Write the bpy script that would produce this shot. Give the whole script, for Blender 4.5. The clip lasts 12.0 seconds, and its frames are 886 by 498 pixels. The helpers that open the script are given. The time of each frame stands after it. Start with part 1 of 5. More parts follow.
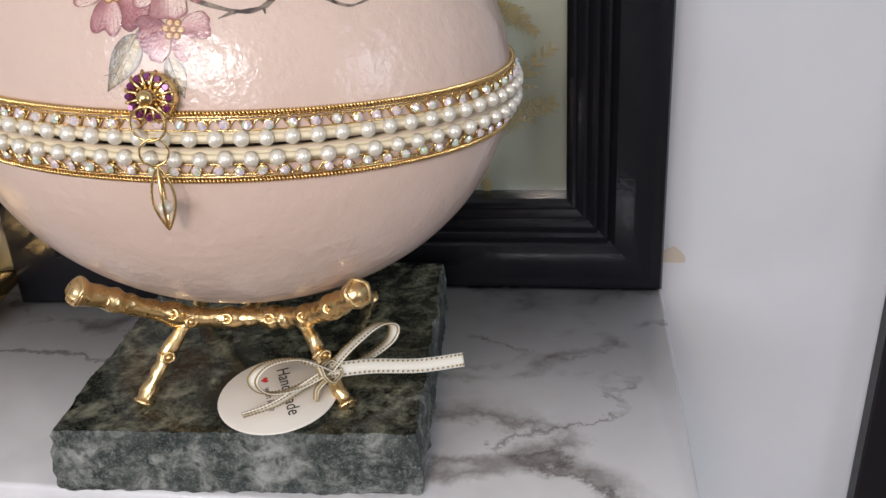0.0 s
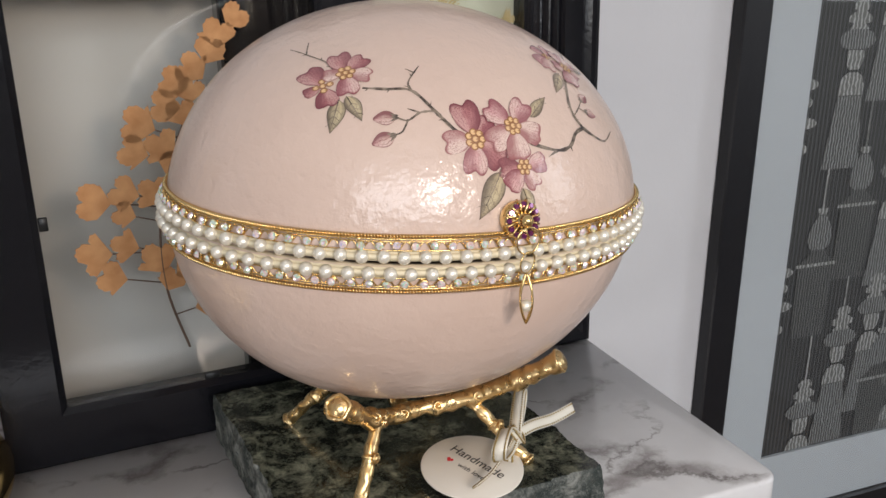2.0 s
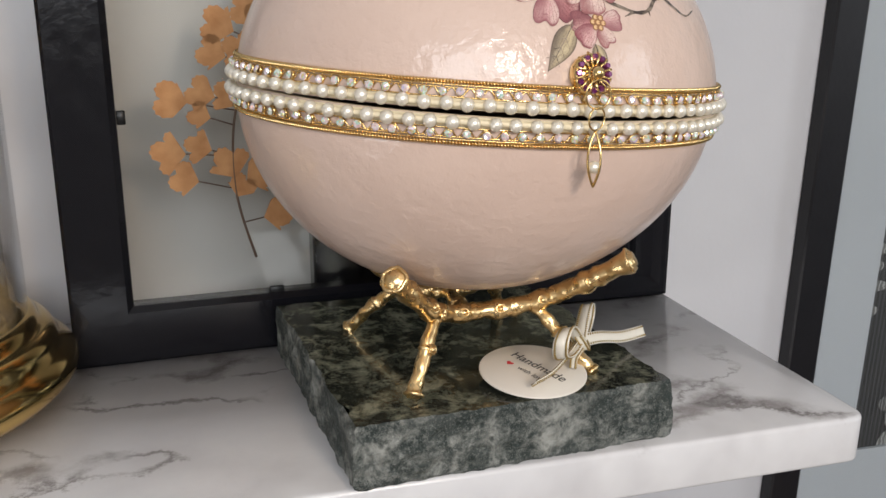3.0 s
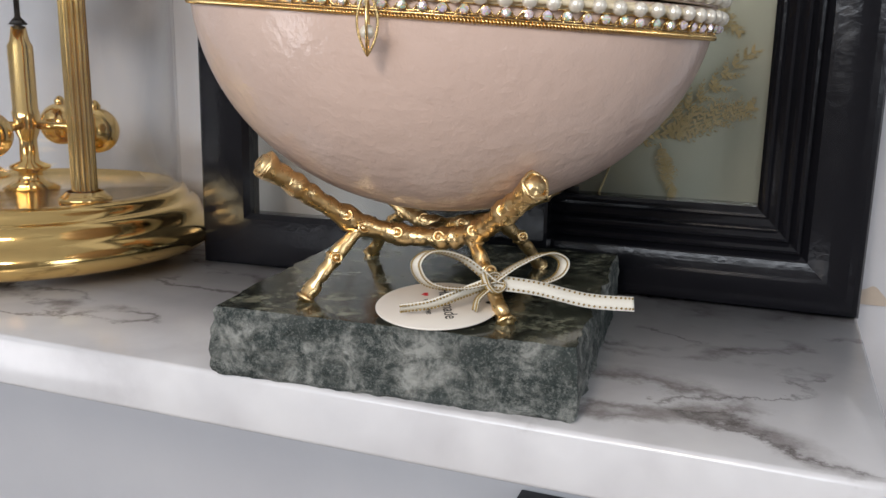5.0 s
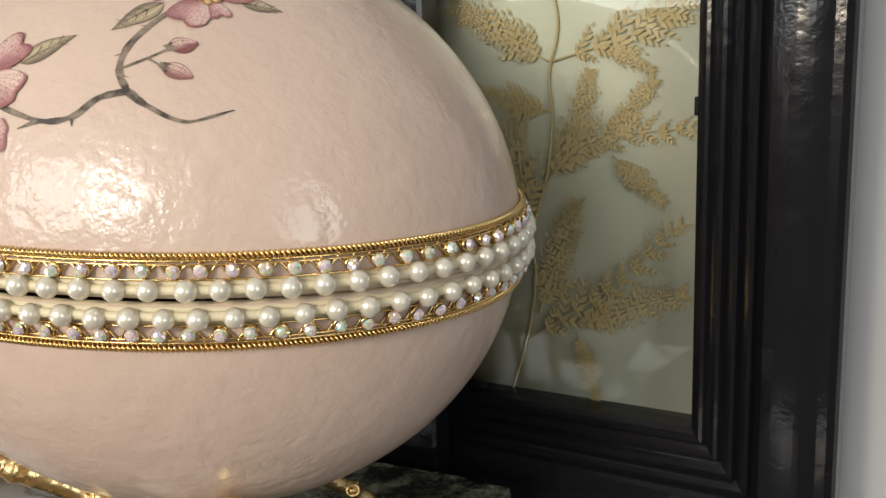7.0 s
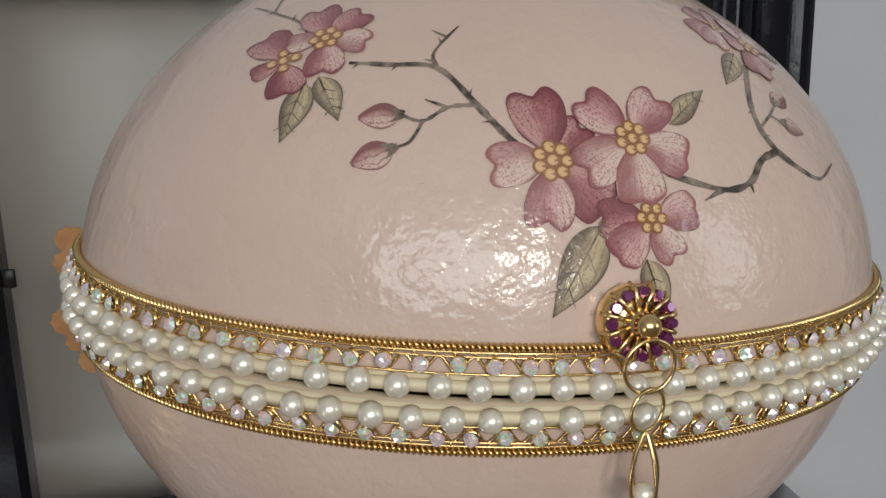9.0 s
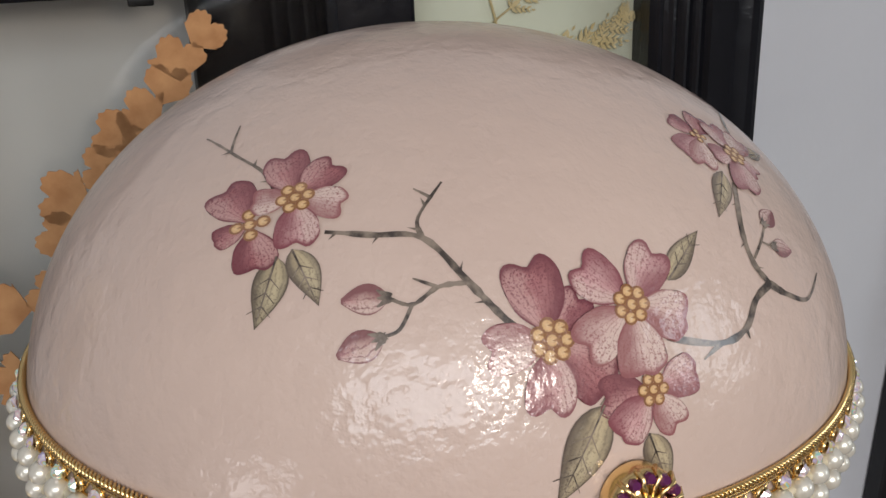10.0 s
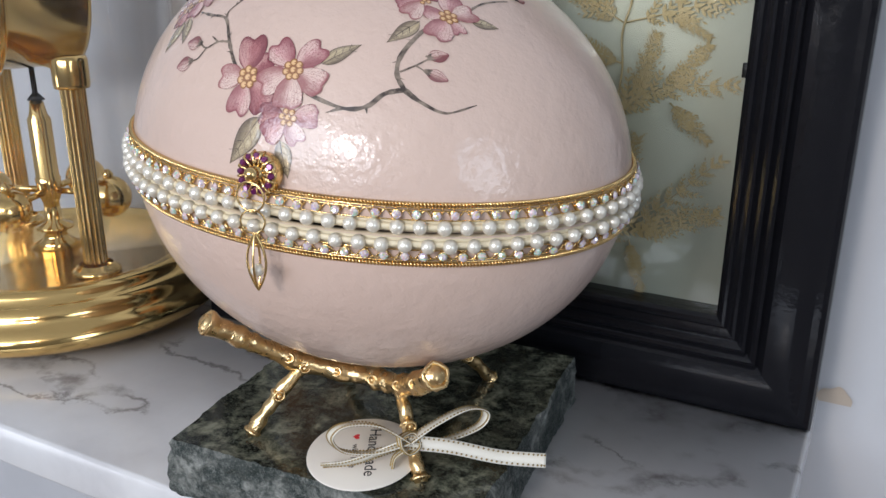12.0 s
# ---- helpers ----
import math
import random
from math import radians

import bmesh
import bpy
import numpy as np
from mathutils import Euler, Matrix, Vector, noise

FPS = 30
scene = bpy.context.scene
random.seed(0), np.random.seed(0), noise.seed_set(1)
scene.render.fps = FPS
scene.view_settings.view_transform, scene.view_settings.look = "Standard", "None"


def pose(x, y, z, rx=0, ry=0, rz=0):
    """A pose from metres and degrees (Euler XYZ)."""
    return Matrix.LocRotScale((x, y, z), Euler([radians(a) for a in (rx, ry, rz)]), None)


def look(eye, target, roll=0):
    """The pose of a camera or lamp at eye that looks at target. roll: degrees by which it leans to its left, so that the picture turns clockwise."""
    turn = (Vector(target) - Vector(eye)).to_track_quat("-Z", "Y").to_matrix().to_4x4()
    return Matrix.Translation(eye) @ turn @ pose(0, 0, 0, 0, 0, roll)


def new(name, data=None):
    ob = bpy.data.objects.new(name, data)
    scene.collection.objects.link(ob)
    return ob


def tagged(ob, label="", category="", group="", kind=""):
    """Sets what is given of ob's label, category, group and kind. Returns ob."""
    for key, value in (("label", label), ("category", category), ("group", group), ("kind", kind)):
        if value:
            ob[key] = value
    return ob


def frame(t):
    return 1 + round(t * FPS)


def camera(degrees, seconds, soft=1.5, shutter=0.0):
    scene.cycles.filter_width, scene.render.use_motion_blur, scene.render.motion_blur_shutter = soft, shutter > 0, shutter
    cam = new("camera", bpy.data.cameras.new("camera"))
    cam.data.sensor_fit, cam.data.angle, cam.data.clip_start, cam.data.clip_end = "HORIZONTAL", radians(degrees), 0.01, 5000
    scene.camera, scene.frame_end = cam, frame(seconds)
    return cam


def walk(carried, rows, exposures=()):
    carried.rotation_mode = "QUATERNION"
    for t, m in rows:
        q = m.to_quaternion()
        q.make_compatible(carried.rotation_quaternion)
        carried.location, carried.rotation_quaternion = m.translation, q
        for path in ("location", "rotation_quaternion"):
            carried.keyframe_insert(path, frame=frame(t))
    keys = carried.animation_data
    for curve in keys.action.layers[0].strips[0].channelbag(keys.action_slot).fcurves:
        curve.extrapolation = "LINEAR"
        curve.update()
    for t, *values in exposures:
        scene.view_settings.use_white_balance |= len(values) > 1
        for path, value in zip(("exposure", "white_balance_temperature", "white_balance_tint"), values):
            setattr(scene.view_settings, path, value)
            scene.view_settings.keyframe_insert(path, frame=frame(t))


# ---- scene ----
cam = camera(54.4, 12.0)
PATH = [
    (0, (0.083, -0.241, 0.156), (-0.12, 1.586, -0.634), -3.3),
    (0.5, (0.033, -0.267, 0.175), (0.187, 1.601, -0.523), -1.8),
    (1, (-0.013, -0.272, 0.188), (0.492, 1.556, -0.446), -1.0),
    (1.5, (-0.067, -0.267, 0.193), (0.661, 1.49, -0.424), -0.9),
    (2, (-0.104, -0.26, 0.18), (0.704, 1.464, -0.433), -0.8),
    (2.5, (-0.116, -0.261, 0.156), (0.678, 1.487, -0.405), -0.8),
    (3, (-0.101, -0.267, 0.133), (0.538, 1.553, -0.398), 0.2),
    (3.2, (-0.089, -0.273, 0.127), (0.44, 1.586, -0.388), -0.1),
    (4.8, (0.065, -0.265, 0.096), (-0.402, 1.624, -0.362), 1.1),
    (5, (0.081, -0.256, 0.09), (-0.505, 1.607, -0.343), 1.0),
    (5.5, (0.122, -0.235, 0.093), (-0.724, 1.53, -0.32), -0.5),
    (6, (0.151, -0.201, 0.111), (-0.839, 1.492, -0.282), -2.0),
    (6.5, (0.163, -0.153, 0.131), (-0.864, 1.528, -0.215), -2.5),
    (8.3, (0.015, -0.171, 0.142), (-0.034, 1.763, -0.367), -0.9),
    (8.5, (0.001, -0.170, 0.146), (0.058, 1.757, -0.380), -1.1),
    (9, (-0.041, -0.172, 0.154), (0.372, 1.73, -0.31), -1.3),
    (9.5, (-0.065, -0.154, 0.174), (0.582, 1.663, -0.355), -1.2),
    (10, (-0.044, -0.152, 0.188), (0.519, 1.633, -0.518), -2.3),
    (10.5, (0.003, -0.161, 0.19), (0.241, 1.71, -0.475), -2.7),
    (11, (0.054, -0.178, 0.192), (-0.108, 1.685, -0.518), -1.1),
    (11.5, (0.091, -0.217, 0.182), (-0.411, 1.604, -0.473), 0.2),
    (12, (0.125, -0.233, 0.168), (-0.648, 1.489, -0.494), 0.3),
]
walk(cam, [(t, look(eye, target, roll)) for t, eye, target, roll in PATH],
     [(0.0, 0.24, 6600, 13), (1.5, 0.15, 6700, 12), (2.5, 0.20, 6900, 11), (5.0, 0.24, 6600, 11), (5.5, 0.27, 6500, 10), (6.5, 0.38, 7500, 7), (8.5, -0.28, 6700, 6),
      (9.0, -0.38, 6700, 6), (9.5, -0.15, 6700, 10), (10.5, -0.25, 6500, 10), (11.5, -0.08, 6150, 9), (12.0, 0.20, 6100, 10)])

# ---- world, lamps ----
world = bpy.data.worlds.new("sky")
scene.world = world
world.use_nodes = True
_wt = world.node_tree
_sky = _wt.nodes.new("ShaderNodeTexSky")
_sky.sky_type, _sky.sun_disc = "NISHITA", False
_sky.sun_elevation, _sky.sun_rotation = radians(38), radians(150)
_wt.links.new(_sky.outputs[0], _wt.nodes["Background"].inputs[0])
_wt.nodes["Background"].inputs[1].default_value = 0.1


def area_lamp(name, eye, target, w, h, watts, colour):
    d = bpy.data.lights.new(name, "AREA")
    d.shape, d.size, d.size_y, d.energy, d.color = "RECTANGLE", w, h, watts, colour
    ob = new(name, d)
    ob.matrix_world = look(eye, target)
    return ob


# daylight in the three window openings
area_lamp("window_daylight", (1.88, -1.28, 0.48), (0, -0.1, 0.1), 0.62, 0.8, 6.2, (0.80, 0.89, 1.0))
area_lamp("window_daylight", (-1.96, -1.46, -0.58), (0, 0, 0.05), 0.52, 0.72, 6.0, (0.95, 0.95, 1.0))
area_lamp("window_daylight", (-0.42, -2.28, 0.78), (0, 0, 0.1), 1.7, 0.76, 28, (0.86, 0.92, 1.0))
# fixed lamp added behind the camera in place of its moving torch
area_lamp("torch_stand_in", (0.02, -0.45, 0.245), (0.0, 0.0, 0.11), 0.060, 0.060, 0.58, (1.0, 0.84, 0.70))


# ---- materials ----
def mat(name, base=(0.8, 0.8, 0.8), rough=0.5, metal=0.0, **kw):
    m = bpy.data.materials.new(name)
    m.use_nodes = True
    b = m.node_tree.nodes["Principled BSDF"]
    b.inputs["Base Color"].default_value = (*base, 1)
    b.inputs["Roughness"].default_value = rough
    b.inputs["Metallic"].default_value = metal
    for k, v in kw.items():
        b.inputs[k.replace("_", " ")].default_value = v
    return m


def nd(m, kind, **kw):
    n = m.node_tree.nodes.new(kind)
    for k, v in kw.items():
        if k == "noise_dimensions":
            n.noise_dimensions = v
        else:
            n.inputs[k].default_value = v
    return n


def lk(m, a, b):
    m.node_tree.links.new(a, b)


def bsdf(m):
    return m.node_tree.nodes["Principled BSDF"]


def ramp(m, fac, stops):
    r = m.node_tree.nodes.new("ShaderNodeValToRGB")
    e = r.color_ramp.elements
    while len(e) < len(stops):
        e.new(0.5)
    for el, (p, c) in zip(e, stops):
        el.position, el.color = p, (*c, 1) if len(c) == 3 else c
    lk(m, fac, r.inputs[0])
    return r.outputs[0]


def coords(m, which="Object"):
    return m.node_tree.nodes.new("ShaderNodeTexCoord").outputs[which]


def noise_tex(m, scale, detail=4.0, rough=0.55, which="Object", distort=0.0, vec=None):
    n = nd(m, "ShaderNodeTexNoise", Scale=scale, Detail=detail, Roughness=rough, Distortion=distort)
    lk(m, vec if vec is not None else coords(m, which), n.inputs["Vector"])
    return n.outputs["Fac"]


def mix(m, fac, a, b, mode="MIX"):
    n = m.node_tree.nodes.new("ShaderNodeMix")
    n.data_type, n.blend_type = "RGBA", mode
    if isinstance(fac, (int, float)):
        n.inputs[0].default_value = fac
    else:
        lk(m, fac, n.inputs[0])
    for v, i in ((a, 6), (b, 7)):
        if isinstance(v, tuple):
            n.inputs[i].default_value = (*v, 1)
        else:
            lk(m, v, n.inputs[i])
    return n.outputs[2]


def calc(m, op, a, b=0.0, c=0.0):
    n = m.node_tree.nodes.new("ShaderNodeMath")
    n.operation = op
    for i, v in enumerate((a, b, c)):
        if isinstance(v, (int, float)):
            n.inputs[i].default_value = v
        else:
            lk(m, v, n.inputs[i])
    return n.outputs[0]


def bump(m, height, strength=0.2, dist=0.001, chain=None):
    n = nd(m, "ShaderNodeBump", Strength=strength, Distance=dist)
    lk(m, height, n.inputs["Height"])
    if chain is not None:
        lk(m, chain, n.inputs["Normal"])
    lk(m, n.outputs[0], bsdf(m).inputs["Normal"])
    lk(m, n.outputs[0], bsdf(m).inputs["Coat Normal"])
    return n.outputs[0]


def colour_in(m, sock):
    lk(m, sock, bsdf(m).inputs["Base Color"])


def rough_in(m, sock):
    lk(m, sock, bsdf(m).inputs["Roughness"])


# painted plaster wall
m_wall = mat("wall_paint", (0.78, 0.78, 0.79), 0.6)
colour_in(m_wall, ramp(m_wall, noise_tex(m_wall, 9, 5), [(0.3, (0.52, 0.52, 0.54)), (0.7, (0.57, 0.57, 0.585))]))
bump(m_wall, noise_tex(m_wall, 300, 3), 0.12, 0.0006)
m_chip = mat("bare_plaster", (0.50, 0.42, 0.34), 0.9)
bump(m_chip, noise_tex(m_chip, 700, 4), 0.4, 0.0005)
m_room = mat("room_wall_paint", (0.62, 0.60, 0.57), 0.7)
colour_in(m_room, ramp(m_room, noise_tex(m_room, 3, 4), [(0.3, (0.40, 0.39, 0.38)), (0.7, (0.47, 0.46, 0.45))]))
m_ceiling = mat("white_ceiling_paint", (0.8, 0.8, 0.8), 0.8)
colour_in(m_ceiling, ramp(m_ceiling, noise_tex(m_ceiling, 4, 4), [(0.3, (0.78, 0.78, 0.78)), (0.7, (0.83, 0.83, 0.83))]))
m_floor = mat("wood_floor", (0.3, 0.19, 0.11), 0.4)
colour_in(m_floor, ramp(m_floor, noise_tex(m_floor, 6, 6), [(0.3, (0.22, 0.13, 0.07)), (0.7, (0.36, 0.24, 0.14))]))

# white marble with grey veins
m_marble = mat("white_marble", (0.7, 0.7, 0.7), 0.20)
_map = m_marble.node_tree.nodes.new("ShaderNodeMapping")
_map.inputs["Rotation"].default_value = (0.3, 0.2, radians(38))
_map.inputs["Scale"].default_value = (0.55, 1.5, 1.0)
lk(m_marble, coords(m_marble), _map.inputs["Vector"])
_w = nd(m_marble, "ShaderNodeTexNoise", Scale=16.0, Detail=7.0, Roughness=0.68)
lk(m_marble, coords(m_marble), _w.inputs["Vector"])
_add = m_marble.node_tree.nodes.new("ShaderNodeVectorMath")
_add.operation = "MULTIPLY_ADD"
_add.inputs[1].default_value = (0.055, 0.055, 0.055)
lk(m_marble, _w.outputs["Color"], _add.inputs[0])
lk(m_marble, _map.outputs[0], _add.inputs[2])


def marble_vein(scale, level, width, dark, mask_scale, lo, hi):
    """Thin broken veins along one level of a warped noise, kept to some stretches of the stone."""
    ridge = calc(m_marble, "ABSOLUTE", calc(m_marble, "SUBTRACT", noise_tex(m_marble, scale, 2, 0.5, vec=_add.outputs[0]), level))
    line = ramp(m_marble, ridge, [(0.0, dark), (width * 0.35, tuple(0.35 + 0.65 * c for c in dark)), (width, (1, 1, 1))])
    where = ramp(m_marble, noise_tex(m_marble, mask_scale, 4, 0.6), [(lo, (0, 0, 0)), (hi, (1, 1, 1))])
    return mix(m_marble, where, (1, 1, 1), line)


_cloud = ramp(m_marble, noise_tex(m_marble, 12, 6, 0.6), [(0.30, (0.62, 0.62, 0.635)), (0.62, (0.72, 0.72, 0.725))])
_c = mix(m_marble, 1.0, _cloud, marble_vein(9, 0.50, 0.030, (0.46, 0.43, 0.42), 15, 0.44, 0.56), "MULTIPLY")
_c = mix(m_marble, 1.0, _c, marble_vein(14, 0.56, 0.020, (0.46, 0.44, 0.43), 22, 0.43, 0.54), "MULTIPLY")
_c = mix(m_marble, 0.7, _c, marble_vein(7, 0.45, 0.090, (0.74, 0.73, 0.74), 11, 0.46, 0.62), "MULTIPLY")
colour_in(m_marble, _c)
rough_in(m_marble, calc(m_marble, "MULTIPLY_ADD", noise_tex(m_marble, 60, 3), 0.16, 0.12))

# green-black granite: polished face and sawn sides
def granite(name, dark, mid, light, rough, relief, grain):
    m = mat(name, mid, rough)
    big = noise_tex(m, 105, 7, 0.72, distort=0.5)
    c = ramp(m, big, [(0.43, dark), (0.50, mid), (0.62, light)])
    fine = noise_tex(m, 520, 4, 0.75)
    c2 = mix(m, ramp(m, fine, [(0.48, (0, 0, 0)), (0.64, (grain, grain, grain))]), c, light)
    vor = nd(m, "ShaderNodeTexVoronoi", Scale=260.0)
    lk(m, coords(m), vor.inputs["Vector"])
    patchy = noise_tex(m, 55, 5, 0.65, distort=0.6)
    c2 = mix(m, ramp(m, patchy, [(0.40, (0.85, 0.85, 0.85)), (0.54, (0, 0, 0))]), c2, dark)
    c2 = mix(m, ramp(m, noise_tex(m, 1500, 3, 0.7), [(0.52, (0, 0, 0)), (0.66, (grain * 0.8, grain * 0.8, grain * 0.8))]), c2, light)
    c3 = mix(m, ramp(m, vor.outputs["Distance"], [(0.10, (0.65, 0.65, 0.65)), (0.28, (0, 0, 0))]), c2, dark)
    colour_in(m, c3)
    if relief:
        bump(m, noise_tex(m, 420, 6, 0.75), relief, 0.0014)
    return m


m_granite = granite("polished_granite", (0.006, 0.008, 0.007), (0.060, 0.068, 0.050), (0.24, 0.245, 0.18), 0.10, 0.03, 0.30)
m_granite_raw = granite("sawn_granite", (0.012, 0.022, 0.020), (0.090, 0.100, 0.092), (0.31, 0.32, 0.295), 0.62, 0.7, 0.45)

# metals
def gold(name, base, rough, relief=0.0, scale=900):
    m = mat(name, base, rough, 1.0)
    n = noise_tex(m, scale, 3)
    rough_in(m, calc(m, "MULTIPLY_ADD", n, 0.18, rough - 0.07))
    if relief:
        bump(m, noise_tex(m, scale, 3), relief, 0.0004)
    return m


m_gold_cast = gold("cast_gold_metal", (0.86, 0.62, 0.31), 0.27, 0.55, 420)
m_gold = gold("gold_metal", (0.82, 0.59, 0.27), 0.20, 0.0)
m_brass = gold("polished_brass", (0.86, 0.60, 0.24), 0.12, 0.04, 120)
m_black_metal = mat("black_metal", (0.02, 0.02, 0.02), 0.4, 0.6)

# black lacquered frames
def lacquer(name, rough):
    m = mat(name, (0.008, 0.008, 0.010), rough, 0.0, Specular_IOR_Level=0.34)
    n = noise_tex(m, 160, 4)
    rough_in(m, calc(m, "MULTIPLY_ADD", n, 0.2, rough - 0.08))
    bump(m, noise_tex(m, 260, 4), 0.2, 0.0006)
    return m


m_black = lacquer("black_lacquer", 0.13)
m_black_satin = lacquer("satin_black_frame", 0.36)


def thin_glass(name, tint, mirror=0.02):
    """A glass face: clear, with the mirror share of the angle at which it is met."""
    m = mat(name)
    tree = m.node_tree
    tree.nodes.remove(bsdf(m))
    clear = tree.nodes.new("ShaderNodeBsdfTransparent")
    clear.inputs["Color"].default_value = (*tint, 1)
    shine = tree.nodes.new("ShaderNodeBsdfGlossy")
    shine.inputs["Roughness"].default_value = 0.0
    lay = tree.nodes.new("ShaderNodeLayerWeight")
    lay.inputs["Blend"].default_value = 0.5
    fac = calc(m, "MULTIPLY_ADD", calc(m, "POWER", lay.outputs["Facing"], 5.0), 0.96, mirror)
    both = tree.nodes.new("ShaderNodeMixShader")
    lk(m, fac, both.inputs[0])
    lk(m, clear.outputs[0], both.inputs[1])
    lk(m, shine.outputs[0], both.inputs[2])
    lk(m, both.outputs[0], tree.nodes["Material Output"].inputs["Surface"])
    return m


m_glass = thin_glass("clear_glass", (0.965, 0.97, 0.94))
# warm tint set to dim the wall seen through this pane
m_glass_tint = thin_glass("tinted_glass", (0.94, 0.93, 0.885))
m_dome = thin_glass("thin_glass", (1.0, 1.0, 1.0), 0.04)
m_paper = mat("pale_backing_paper", (0.52, 0.53, 0.45), 0.8)
colour_in(m_paper, ramp(m_paper, noise_tex(m_paper, 40, 5), [(0.3, (0.58, 0.59, 0.49)), (0.7, (0.64, 0.64, 0.54))]))
m_mat_board = mat("white_mat_board", (0.40, 0.43, 0.49), 0.85)
bump(m_mat_board, noise_tex(m_mat_board, 900, 2), 0.1, 0.0003)
m_fern = mat("pressed_tan_fern", (0.45, 0.32, 0.15), 0.85)
colour_in(m_fern, ramp(m_fern, noise_tex(m_fern, 180, 4), [(0.3, (0.47, 0.36, 0.18)), (0.7, (0.58, 0.47, 0.28))]))
m_fan = mat("pressed_orange_leaf", (0.48, 0.22, 0.08), 0.85)
colour_in(m_fan, ramp(m_fan, noise_tex(m_fan, 160, 5), [(0.3, (0.36, 0.16, 0.06)), (0.7, (0.52, 0.27, 0.115))]))
m_stem = mat("dry_brown_stem", (0.10, 0.06, 0.04), 0.8)

# glazed pink shell
m_shell = mat("glazed_pink_shell", (0.60, 0.45, 0.39), 0.42, 0.0, Coat_Weight=0.65, Coat_Roughness=0.045, Specular_IOR_Level=0.28)
_c = ramp(m_shell, noise_tex(m_shell, 26, 5), [(0.3, (0.58, 0.443, 0.378)), (0.7, (0.625, 0.483, 0.412))])
colour_in(m_shell, _c)
_pit = ramp(m_shell, noise_tex(m_shell, 360, 3, 0.6), [(0.34, (0, 0, 0)), (0.52, (1, 1, 1))])
_b1 = bump(m_shell, _pit, 0.13, 0.0004)
_bb = bump(m_shell, noise_tex(m_shell, 200, 3, 0.55), 0.36, 0.0011, _b1)
m_shell_edge = mat("cut_shell_edge", (0.62, 0.52, 0.38), 0.6)
m_pearl = mat("pearl", (0.80, 0.76, 0.66), 0.33, 0.42, Coat_Weight=1.0, Coat_Roughness=0.20)
m_cord = mat("cream_cord", (0.70, 0.62, 0.44), 0.5)
m_gem = mat("iridescent_rhinestone", (0.8, 0.8, 0.8), 0.06, 0.40, Coat_Weight=1.0, Coat_Roughness=0.03)
_oi = m_gem.node_tree.nodes.new("ShaderNodeObjectInfo")
_gn = nd(m_gem, "ShaderNodeTexNoise", noise_dimensions="4D", Scale=1100.0, Detail=1.0)
lk(m_gem, coords(m_gem), _gn.inputs["Vector"])
lk(m_gem, calc(m_gem, "MULTIPLY", _oi.outputs["Random"], 60.0), _gn.inputs["W"])
_gs = calc(m_gem, "FRACT", calc(m_gem, "MULTIPLY_ADD", _gn.outputs["Fac"], 2.2, _oi.outputs["Random"]))
colour_in(m_gem, ramp(m_gem, _gs, [(0.0, (0.95, 0.92, 0.86)), (0.18, (0.92, 0.60, 0.66)), (0.34, (0.96, 0.93, 0.90)), (0.50, (0.42, 0.85, 0.80)),
                                   (0.64, (0.95, 0.70, 0.22)), (0.80, (0.68, 0.58, 0.95)), (1.0, (0.95, 0.92, 0.90))]))
m_amethyst = mat("purple_rhinestone", (0.17, 0.026, 0.13), 0.06, 0.45, Coat_Weight=1.0)


